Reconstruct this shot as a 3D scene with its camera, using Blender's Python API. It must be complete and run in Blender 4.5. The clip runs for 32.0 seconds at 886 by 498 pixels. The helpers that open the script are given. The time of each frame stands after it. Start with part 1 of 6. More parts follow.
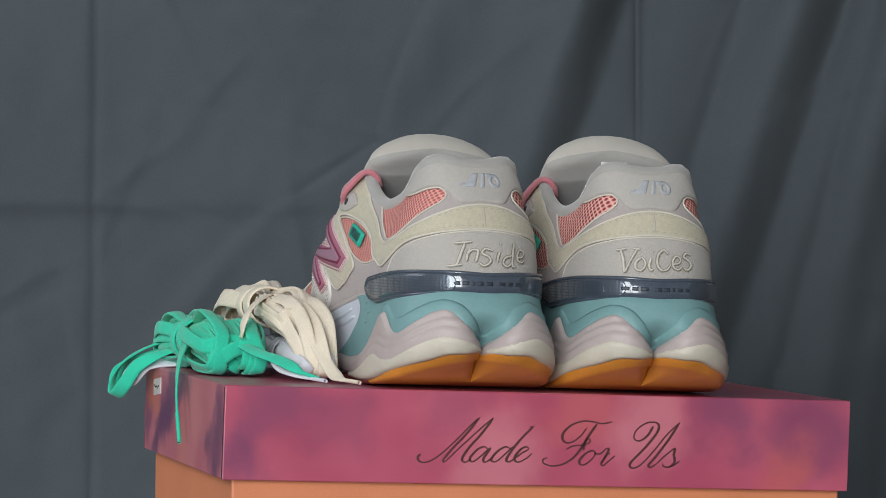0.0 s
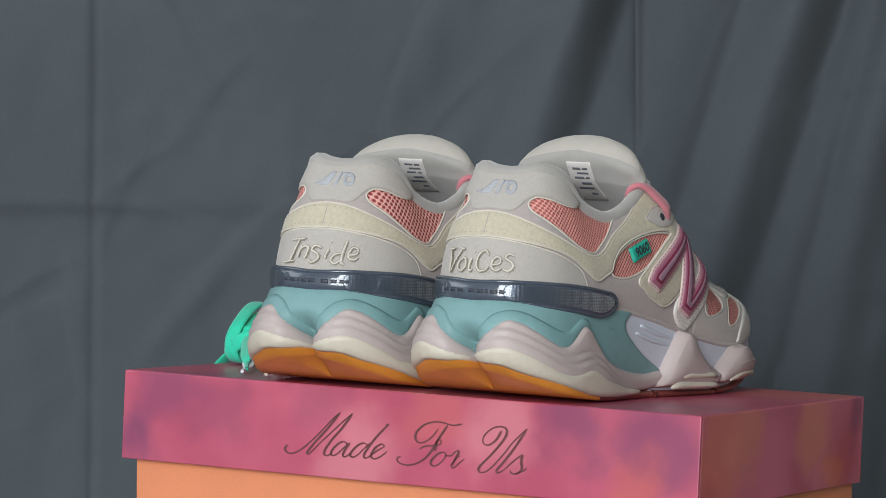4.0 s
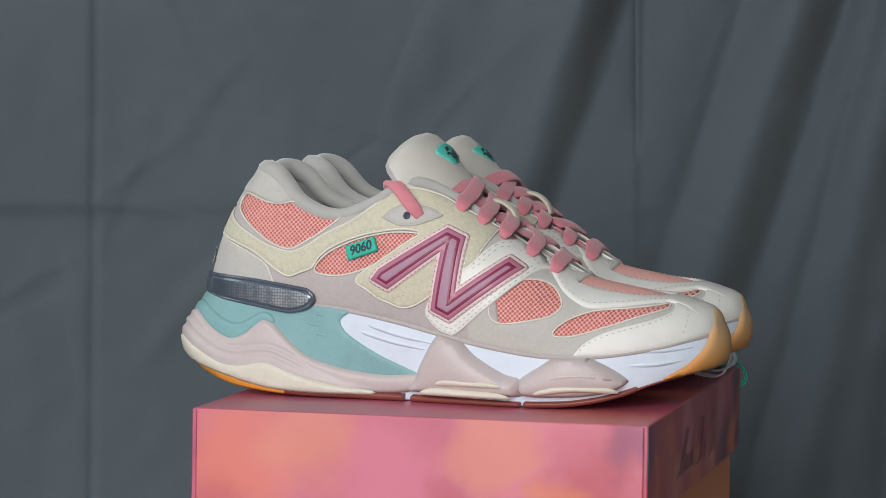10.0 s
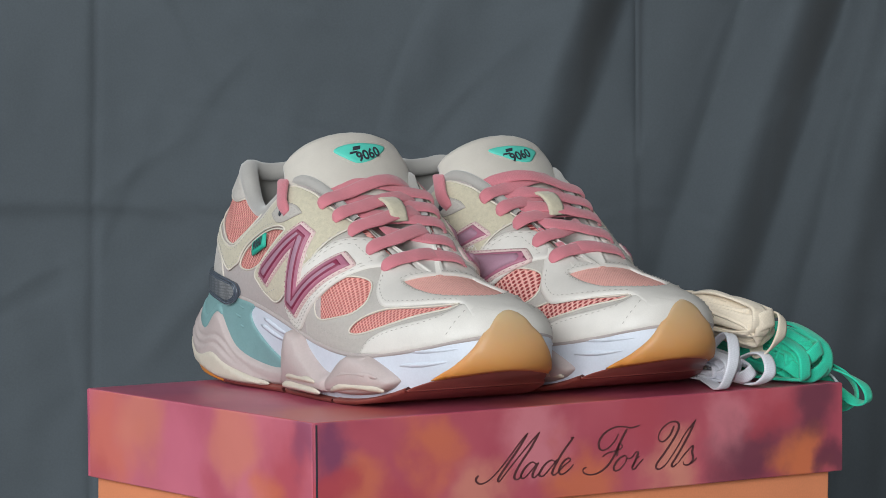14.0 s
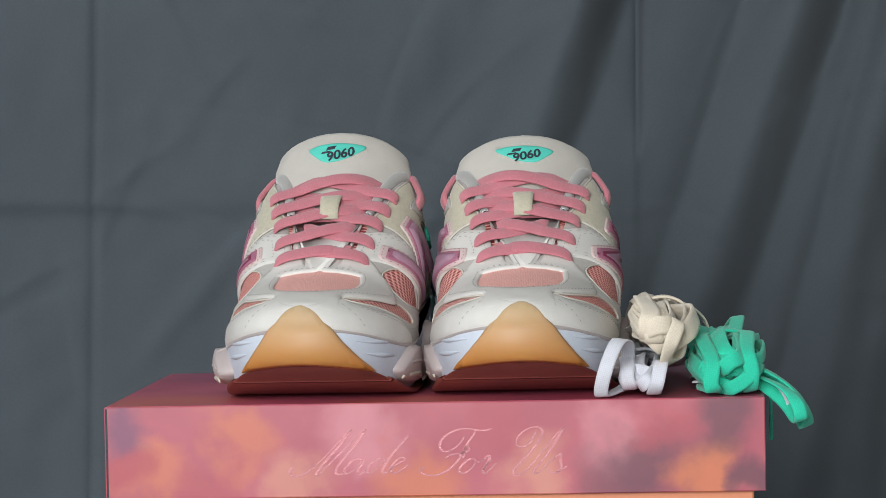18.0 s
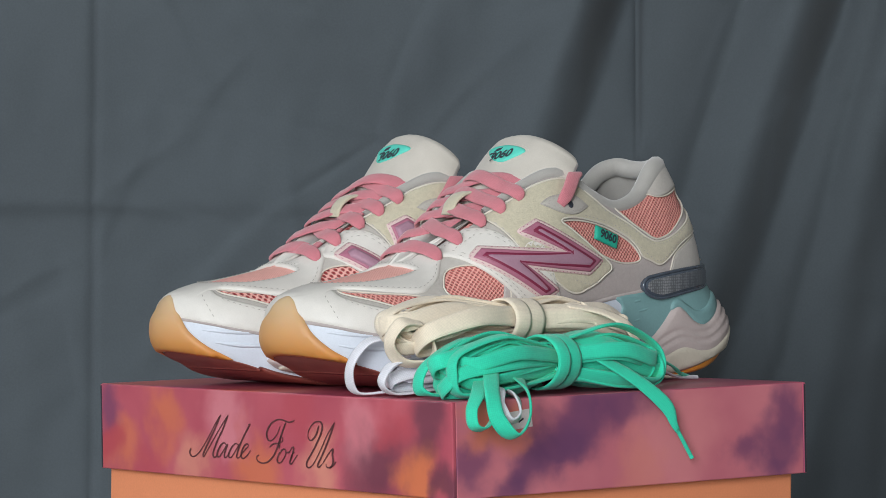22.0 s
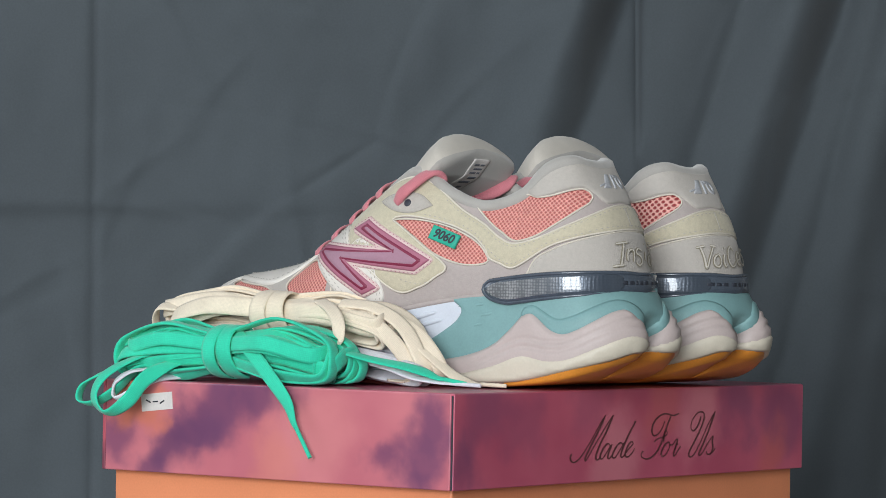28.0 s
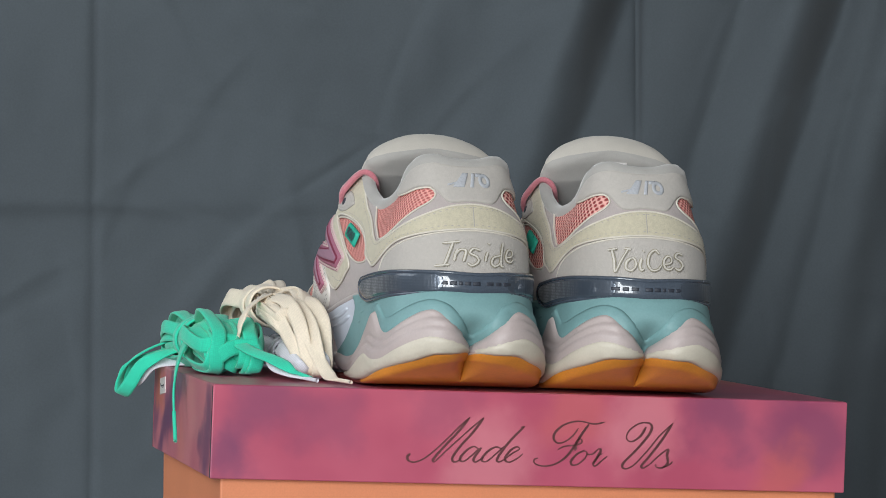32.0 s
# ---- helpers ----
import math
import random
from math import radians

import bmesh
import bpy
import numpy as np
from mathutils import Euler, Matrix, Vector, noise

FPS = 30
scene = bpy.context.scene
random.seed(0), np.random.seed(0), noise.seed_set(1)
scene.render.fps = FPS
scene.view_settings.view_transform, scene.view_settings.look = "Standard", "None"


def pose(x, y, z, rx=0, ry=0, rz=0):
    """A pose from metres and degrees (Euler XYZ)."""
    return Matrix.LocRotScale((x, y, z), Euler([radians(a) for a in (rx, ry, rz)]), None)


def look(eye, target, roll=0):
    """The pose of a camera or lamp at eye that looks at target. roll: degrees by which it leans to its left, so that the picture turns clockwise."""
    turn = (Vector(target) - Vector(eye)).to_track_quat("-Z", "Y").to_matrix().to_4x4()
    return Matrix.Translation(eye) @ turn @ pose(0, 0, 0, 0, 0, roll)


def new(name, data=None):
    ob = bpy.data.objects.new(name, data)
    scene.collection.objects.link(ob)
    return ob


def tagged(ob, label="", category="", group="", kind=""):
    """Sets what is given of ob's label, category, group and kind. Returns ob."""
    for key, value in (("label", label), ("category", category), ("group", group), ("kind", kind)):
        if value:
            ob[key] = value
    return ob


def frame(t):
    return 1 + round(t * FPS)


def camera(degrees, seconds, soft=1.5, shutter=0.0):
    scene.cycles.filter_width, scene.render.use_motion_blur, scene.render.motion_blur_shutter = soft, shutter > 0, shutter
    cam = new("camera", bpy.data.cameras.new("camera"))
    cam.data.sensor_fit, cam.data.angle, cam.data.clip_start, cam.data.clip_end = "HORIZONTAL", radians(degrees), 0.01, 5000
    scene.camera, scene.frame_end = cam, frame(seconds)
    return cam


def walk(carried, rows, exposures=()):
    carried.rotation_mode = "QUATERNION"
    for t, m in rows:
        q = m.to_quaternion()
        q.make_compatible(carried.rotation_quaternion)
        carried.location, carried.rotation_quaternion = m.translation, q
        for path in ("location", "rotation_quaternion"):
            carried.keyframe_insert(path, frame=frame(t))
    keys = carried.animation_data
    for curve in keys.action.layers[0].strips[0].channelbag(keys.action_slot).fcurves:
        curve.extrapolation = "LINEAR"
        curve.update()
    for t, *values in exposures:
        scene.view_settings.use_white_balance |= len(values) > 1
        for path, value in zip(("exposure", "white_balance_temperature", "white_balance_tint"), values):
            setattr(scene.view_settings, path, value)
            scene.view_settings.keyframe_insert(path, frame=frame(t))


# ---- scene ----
from collections import defaultdict
from mathutils import geometry, interpolate, kdtree
from mathutils.bvhtree import BVHTree

# ---- camera: it stands still, a long lens two metres from the turning box ----
EYE = (-0.0166, -1.963, 0.2682)
STAND = look(EYE, (-0.0166, 0.0, 0.2682 - 1.963 * math.tan(radians(1.452))), 0.61)
cam = camera(14.763, 32.0, soft=0.8)
walk(cam, [(0, STAND), (32, STAND)], exposures=[(0, -0.2), (0.5, -0.05), (1.1, 0.0), (32, 0.0)])

# the turn of the box and all that lies on it, degrees every half second
TIMES = [0, .5, 1, 1.5, 2, 2.5, 3, 3.5, 5.5, 6, 6.5, 7, 7.5, 8, 8.5, 9, 9.5, 10, 10.5, 11, 11.5, 12, 12.5, 13, 13.5, 14, 14.5,
         16.5, 17, 17.5, 18, 18.5, 19, 19.5, 20, 20.5, 21, 21.5, 22, 22.5, 23, 23.5, 24, 24.5, 25, 25.5,
         27.5, 28, 28.5, 29, 29.5, 30, 30.5, 31, 31.5, 32]
TURNS = [104.83, 99.57, 94.41, 89.23, 84.02, 78.79, 73.53, 68.18, 45.68, 39.64, 33.16, 26.44, 19.65, 13.0, 6.4, 0, -6.35, -12.49,
         -18.37, -24.17, -29.92, -35.54, -40.77, -45.84, -50.77, -55.65, -60.42, -78.76, -83.58, -88.63, -93.82, -99.23, -104.8,
         -110.52, -116.6, -123.07, -129.88, -136.91, -143.92, -150.77, -157.41, -163.96, -170.37, -176.58, -182.62, -188.47,
         -211.0, -216.31, -221.46, -226.62, -231.88, -237.11, -242.35, -247.6, -252.75, -257.86]

# ---- world and light: soft daylight from a window behind the camera ----
world = bpy.data.worlds.new("world")
scene.world = world
world.use_nodes = True
wn = world.node_tree
sky = wn.nodes.new("ShaderNodeTexSky")
sky.sky_type, sky.sun_disc = "NISHITA", False
sky.sun_elevation, sky.sun_rotation = radians(40), radians(200)
wn.links.new(sky.outputs[0], wn.nodes["Background"].inputs[0])
wn.nodes["Background"].inputs[1].default_value = 0.08


def area(name, eye, target, sx, sy, watts, colour):
    d = bpy.data.lights.new(name, "AREA")
    d.shape, d.size, d.size_y, d.energy, d.color = "RECTANGLE", sx, sy, watts, colour
    ob = new(name, d)
    ob.matrix_world = look(eye, target)
    return ob


for wx in (-0.46, -1.34):
    area("window_light", (wx, -3.93, 1.12), (wx, 0, 1.12), 0.8, 1.9, 80, (0.93, 0.975, 1.0))
# added fill from the left, no known source: it rakes the creases of the cloth
area("side_fill_light", (-2.43, -0.1, 1.5), (0, -0.1, 1.5), 1.5, 1.4, 18, (0.92, 0.97, 1.0))


# ---- materials ----
def mat(name, colour, rough=0.7, metal=0.0, vary=0.12, scale=90.0, fine=900.0, bump=0.15, sheen=0.0, coat=0.0, spec=0.5, second=None,
        depth=0.0004):
    """A painted, sewn or moulded surface: two scales of mottling in its colour and a fine relief."""
    m = bpy.data.materials.new(name)
    m.use_nodes = True
    n, l = m.node_tree.nodes, m.node_tree.links
    b = n["Principled BSDF"]
    b.inputs["Roughness"].default_value, b.inputs["Metallic"].default_value = rough, metal
    b.inputs["Sheen Weight"].default_value, b.inputs["Coat Weight"].default_value = sheen, coat
    b.inputs["Specular IOR Level"].default_value = spec
    co = n.new("ShaderNodeTexCoord")
    a = n.new("ShaderNodeTexNoise")
    a.inputs["Scale"].default_value, a.inputs["Detail"].default_value = scale, 4
    f = n.new("ShaderNodeTexNoise")
    f.inputs["Scale"].default_value, f.inputs["Detail"].default_value = fine, 2
    l.new(co.outputs["Object"], a.inputs["Vector"])
    l.new(co.outputs["Object"], f.inputs["Vector"])
    mixf = n.new("ShaderNodeMath")
    mixf.operation = "MULTIPLY_ADD"
    mixf.inputs[1].default_value = 0.45
    l.new(f.outputs["Fac"], mixf.inputs[0])
    half = n.new("ShaderNodeMath")
    half.operation = "MULTIPLY"
    half.inputs[1].default_value = 0.55
    l.new(a.outputs["Fac"], half.inputs[0])
    l.new(half.outputs[0], mixf.inputs[2])
    r = n.new("ShaderNodeValToRGB")
    lo = second or [c * (1 - vary * 1.6) for c in colour]
    hi = [min(1, c * (1 + vary)) for c in colour]
    r.color_ramp.elements[0].color, r.color_ramp.elements[1].color = (*lo, 1), (*hi, 1)
    r.color_ramp.elements[0].position, r.color_ramp.elements[1].position = 0.3, 0.68
    l.new(mixf.outputs[0], r.inputs[0])
    l.new(r.outputs[0], b.inputs["Base Color"])
    if bump:
        bu = n.new("ShaderNodeBump")
        bu.inputs["Strength"].default_value, bu.inputs["Distance"].default_value = bump, depth
        l.new(mixf.outputs[0], bu.inputs["Height"])
        l.new(bu.outputs[0], b.inputs["Normal"])
    return m


def mesh_cloth(name, colour, hole, step, relief=0.9):
    """Knitted mesh: rows of staggered holes, by the cloth's own coordinates in metres."""
    m = mat(name, colour, rough=0.75, vary=0.1, scale=300, fine=2500, bump=0.3)
    n, l = m.node_tree.nodes, m.node_tree.links
    b = n["Principled BSDF"]
    uv = n.new("ShaderNodeUVMap")
    mp = n.new("ShaderNodeMapping")
    mp.inputs["Rotation"].default_value = (0, 0, radians(45))
    mp.inputs["Scale"].default_value = (1 / step, 1 / step, 1)
    l.new(uv.outputs[0], mp.inputs[0])
    v = n.new("ShaderNodeTexVoronoi")
    v.voronoi_dimensions = "2D"
    v.inputs["Scale"].default_value, v.inputs["Randomness"].default_value = 1.0, 0.06
    l.new(mp.outputs[0], v.inputs["Vector"])
    ramp = n.new("ShaderNodeValToRGB")
    ramp.color_ramp.elements[0].position, ramp.color_ramp.elements[1].position = 0.22, 0.46
    l.new(v.outputs["Distance"], ramp.inputs[0])
    old = b.inputs["Base Color"].links[0].from_socket
    mix = n.new("ShaderNodeMix")
    mix.data_type = "RGBA"
    l.new(ramp.outputs[0], mix.inputs["Factor"])
    mix.inputs[6].default_value = (*hole, 1)
    l.new(old, mix.inputs[7])
    l.new(mix.outputs[2], b.inputs["Base Color"])
    bu = n.new("ShaderNodeBump")
    bu.inputs["Strength"].default_value, bu.inputs["Distance"].default_value = relief, 0.0006
    l.new(ramp.outputs[0], bu.inputs["Height"])
    l.new(bu.outputs[0], b.inputs["Normal"])
    return m


def weave(m, scale):
    """Adds the ribs of a woven lace to a material, by its coordinates along the lace."""
    n, l = m.node_tree.nodes, m.node_tree.links
    b = n["Principled BSDF"]
    uv = n.new("ShaderNodeUVMap")
    mp = n.new("ShaderNodeMapping")
    mp.inputs["Rotation"].default_value = (0, 0, radians(45))
    l.new(uv.outputs[0], mp.inputs[0])
    w = n.new("ShaderNodeTexChecker")
    w.inputs["Scale"].default_value = scale
    w.inputs["Color1"].default_value, w.inputs["Color2"].default_value = (1, 1, 1, 1), (0.74, 0.74, 0.74, 1)
    tint = n.new("ShaderNodeMix")
    tint.data_type, tint.blend_type = "RGBA", "MULTIPLY"
    tint.inputs["Factor"].default_value = 0.3
    l.new(b.inputs["Base Color"].links[0].from_socket, tint.inputs[6])
    l.new(w.outputs["Color"], tint.inputs[7])
    l.new(tint.outputs[2], b.inputs["Base Color"])
    l.new(mp.outputs[0], w.inputs["Vector"])
    bu = n.new("ShaderNodeBump")
    bu.inputs["Strength"].default_value, bu.inputs["Distance"].default_value = 0.4, 0.0005
    l.new(w.outputs["Color"], bu.inputs["Height"])
    l.new(bu.outputs[0], b.inputs["Normal"])
    return m


def fade_up(m, low, high, z0, z1):
    """Clear rubber that grows thinner and paler with height."""
    n, l = m.node_tree.nodes, m.node_tree.links
    b = n["Principled BSDF"]
    co = n.new("ShaderNodeTexCoord")
    sep = n.new("ShaderNodeSeparateXYZ")
    l.new(co.outputs["Object"], sep.inputs[0])
    mr = n.new("ShaderNodeMapRange")
    mr.inputs["From Min"].default_value, mr.inputs["From Max"].default_value = z0, z1
    l.new(sep.outputs["Z"], mr.inputs["Value"])
    mix = n.new("ShaderNodeMix")
    mix.data_type = "RGBA"
    l.new(mr.outputs[0], mix.inputs["Factor"])
    mix.inputs[6].default_value, mix.inputs[7].default_value = (*low, 1), (*high, 1)
    l.new(mix.outputs[2], b.inputs["Base Color"])
    b.inputs["Subsurface Weight"].default_value = 0.25
    b.inputs["Subsurface Radius"].default_value = (0.006, 0.003, 0.001)
    return m


def grid_print(m, pale, dark, far, x0, x1):
    """A fine grid printed under clear plastic that runs into a dark ground towards the heel."""
    n, l = m.node_tree.nodes, m.node_tree.links
    b = n["Principled BSDF"]
    co = n.new("ShaderNodeTexCoord")
    v = n.new("ShaderNodeTexVoronoi")
    v.inputs["Scale"].default_value, v.inputs["Randomness"].default_value = 620, 0.25
    l.new(co.outputs["Object"], v.inputs["Vector"])
    r = n.new("ShaderNodeValToRGB")
    r.color_ramp.elements[0].color, r.color_ramp.elements[1].color = (*pale, 1), (*dark, 1)
    r.color_ramp.elements[0].position, r.color_ramp.elements[1].position = 0.25, 0.6
    l.new(v.outputs["Distance"], r.inputs[0])
    sep = n.new("ShaderNodeSeparateXYZ")
    l.new(co.outputs["Object"], sep.inputs[0])
    mr = n.new("ShaderNodeMapRange")
    mr.inputs["From Min"].default_value, mr.inputs["From Max"].default_value = x0, x1
    l.new(sep.outputs["X"], mr.inputs["Value"])
    mix = n.new("ShaderNodeMix")
    mix.data_type = "RGBA"
    l.new(mr.outputs[0], mix.inputs["Factor"])
    l.new(r.outputs[0], mix.inputs[6])
    mix.inputs[7].default_value = (*far, 1)
    l.new(mix.outputs[2], b.inputs["Base Color"])
    bu = n.new("ShaderNodeBump")
    bu.inputs["Strength"].default_value, bu.inputs["Distance"].default_value = 0.4, 0.0003
    l.new(v.outputs["Distance"], bu.inputs["Height"])
    l.new(bu.outputs[0], b.inputs["Normal"])
    return m


def tie_dye(name, base, spots, seed):
    """Printed card: a ground colour with soft clouds (centre, radius, colour, stretch) that run into one another."""
    m = bpy.data.materials.new(name)
    m.use_nodes = True
    n, l = m.node_tree.nodes, m.node_tree.links
    b = n["Principled BSDF"]
    b.inputs["Roughness"].default_value = 0.36
    b.inputs["Specular IOR Level"].default_value = 0.55
    co = n.new("ShaderNodeTexCoord")
    wob = n.new("ShaderNodeTexNoise")
    wob.inputs["Scale"].default_value, wob.inputs["Detail"].default_value = 24 + seed, 6.0
    l.new(co.outputs["Object"], wob.inputs["Vector"])
    mul = n.new("ShaderNodeVectorMath")
    mul.operation = "MULTIPLY_ADD"
    mul.inputs[1].default_value, mul.inputs[2].default_value = (0.06, 0.06, 0.06), (-0.03, -0.03, -0.03)
    l.new(wob.outputs["Color"], mul.inputs[0])
    add = n.new("ShaderNodeVectorMath")
    add.operation = "ADD"
    l.new(co.outputs["Object"], add.inputs[0])
    l.new(mul.outputs[0], add.inputs[1])
    ground = n.new("ShaderNodeTexNoise")
    ground.inputs["Scale"].default_value, ground.inputs["Detail"].default_value = 14, 3
    l.new(co.outputs["Object"], ground.inputs["Vector"])
    ramp = n.new("ShaderNodeValToRGB")
    ramp.color_ramp.elements[0].position, ramp.color_ramp.elements[1].position = 0.35, 0.65
    ramp.color_ramp.elements[0].color = (base[0] * 0.86, base[1] * 0.78, base[2] * 0.84, 1)
    ramp.color_ramp.elements[1].color = (base[0] * 1.08, base[1] * 1.2, base[2] * 1.12, 1)
    l.new(ground.outputs["Fac"], ramp.inputs[0])
    last = ramp.outputs[0]
    for centre, radius, colour, strength in spots:
        d = n.new("ShaderNodeVectorMath")
        d.operation = "DISTANCE"
        d.inputs[1].default_value = centre
        l.new(add.outputs[0], d.inputs[0])
        mr = n.new("ShaderNodeMapRange")
        mr.interpolation_type = "SMOOTHSTEP"
        mr.inputs["From Min"].default_value, mr.inputs["From Max"].default_value = radius * 1.25, radius * 0.35
        mr.inputs["To Max"].default_value = strength
        l.new(d.outputs["Value"], mr.inputs["Value"])
        mix = n.new("ShaderNodeMix")
        mix.data_type = "RGBA"
        l.new(mr.outputs[0], mix.inputs["Factor"])
        l.new(last, mix.inputs[6])
        mix.inputs[7].default_value = (*colour, 1)
        last = mix.outputs[2]
    l.new(last, b.inputs["Base Color"])
    fine = n.new("ShaderNodeTexNoise")
    fine.inputs["Scale"].default_value = 1500
    l.new(co.outputs["Object"], fine.inputs["Vector"])
    bu = n.new("ShaderNodeBump")
    bu.inputs["Strength"].default_value, bu.inputs["Distance"].default_value = 0.05, 0.0002
    l.new(fine.outputs["Fac"], bu.inputs["Height"])
    l.new(bu.outputs[0], b.inputs["Normal"])
    return m


UMBER = (0.075, 0.03, 0.055)
ROSE, PURPLE, PEACH, ORANGE, CRIMSON, BLUSH = (0.53, 0.10, 0.165), (0.13, 0.045, 0.12), (0.70, 0.29, 0.20), (0.70, 0.20, 0.065), (0.45, 0.06, 0.08), (0.72, 0.27, 0.31)
XA, XC, YB, YD = -0.109, 0.134, -0.190, 0.1645
BACK_SPOTS = [((XA, 0.135, -0.012), .026, PURPLE, .5), ((XA, 0.150, -0.035), .02, PURPLE, .6), ((XA, 0.10, -0.02), .02, PURPLE, .3), ((XA, 0.01, -0.04), .03, BLUSH, .5), ((XA, -0.07, -0.02), .03, BLUSH, .5),
              ((XA, -0.115, -0.008), .026, PURPLE, .55), ((XA, -0.165, -0.020), .03, PURPLE, .55), ((XA, 0.04, -0.01), .018, PURPLE, .25), ((XA, -0.13, -0.045), .02, ROSE, .7), ((XA, -0.15, -0.042), .022, (0.60, 0.13, 0.12), .65), ((XA, -0.03, -0.012), .022, (0.60, 0.14, 0.14), .5)]
FRONT_SPOTS = [((XC, -0.178, -0.012), .02, PURPLE, .7), ((XC, -0.165, -0.04), .02, ORANGE, .5), ((XC, -0.12, -0.016), .022, ORANGE, .55), ((XC, -0.135, -0.045), .02, CRIMSON, .5), ((XC, -0.09, -0.042), .02, PEACH, .6),
               ((XC, -0.05, -0.018), .026, BLUSH, .6), ((XC, -0.02, -0.046), .026, ORANGE, .6), ((XC, 0.02, -0.012), .02, CRIMSON, .45), ((XC, 0.045, -0.042), .024, PEACH, .7), ((XC, 0.085, -0.012), .02, BLUSH, .5),
               ((XC, 0.100, -0.036), .030, UMBER, .7), ((XC, 0.135, -0.040), .022, ORANGE, .75), ((XC, 0.142, -0.012), .024, UMBER, .7), ((XC, 0.112, -0.010), .016, CRIMSON, .6), ((XC, 0.158, -0.045), .014, UMBER, .7), ((XC, -0.182, -0.035), .016, CRIMSON, .8)]
PLAIN_SPOTS = [((-0.085, YB, -0.03), .034, (0.68, 0.17, 0.10), .7), ((-0.045, YB, -0.016), .03, (0.70, 0.24, 0.15), .6), ((0.0, YB, -0.03), .034, (0.66, 0.17, 0.25), .6), ((0.052, YB, -0.014), .026, (0.70, 0.24, 0.15), .6), ((0.06, YB, -0.045), .02, (0.68, 0.2, 0.24), .5),
               ((0.105, YB, -0.03), .03, CRIMSON, .7), ((0.125, YB, -0.012), .018, PURPLE, .5), ((0.085, YB, -0.042), .02, ORANGE, .5), ((-0.1, YB, -0.05), .02, CRIMSON, .4), ((0.03, YB, -0.05), .02, CRIMSON, .35)]
DARK_SPOTS = [((0.048, YD, -0.008), .024, PURPLE, .85), ((0.022, YD, -0.006), .022, PURPLE, .8), ((0.0, YD, -0.004), .015, PURPLE, .65), ((0.068, YD, -0.022), .021, PURPLE, .9), ((0.084, YD, -0.036), .020, PURPLE, .85), ((0.096, YD, -0.047), .015, PURPLE, .7), ((-0.097, YD, -0.010), .02, PURPLE, .8), ((-0.085, YD, -0.03), .018, PURPLE, .75),
              ((-0.074, YD, -0.045), .016, PURPLE, .7), ((0.121, YD, -0.04), .018, PURPLE, .7), ((0.122, YD, -0.015), .016, ORANGE, .6), ((-0.02, YD, -0.03), .036, (0.66, 0.23, 0.24), .6), ((0.1, YD, -0.02), .014, ORANGE, .5), ((0.01, YD, -0.045), .02, (0.66, 0.22, 0.17), .5)]
TOP_SPOTS = [((-0.08, -0.15, 0), .05, PURPLE, .35), ((0.1, -0.16, 0), .05, ORANGE, .4), ((0.11, 0.1, 0), .05, CRIMSON, .5), ((0.12, -0.02, 0), .04, ORANGE, .4), ((-0.09, 0.1, 0), .05, PURPLE, .4), ((-0.09, -0.02, 0), .05, BLUSH, .5)]
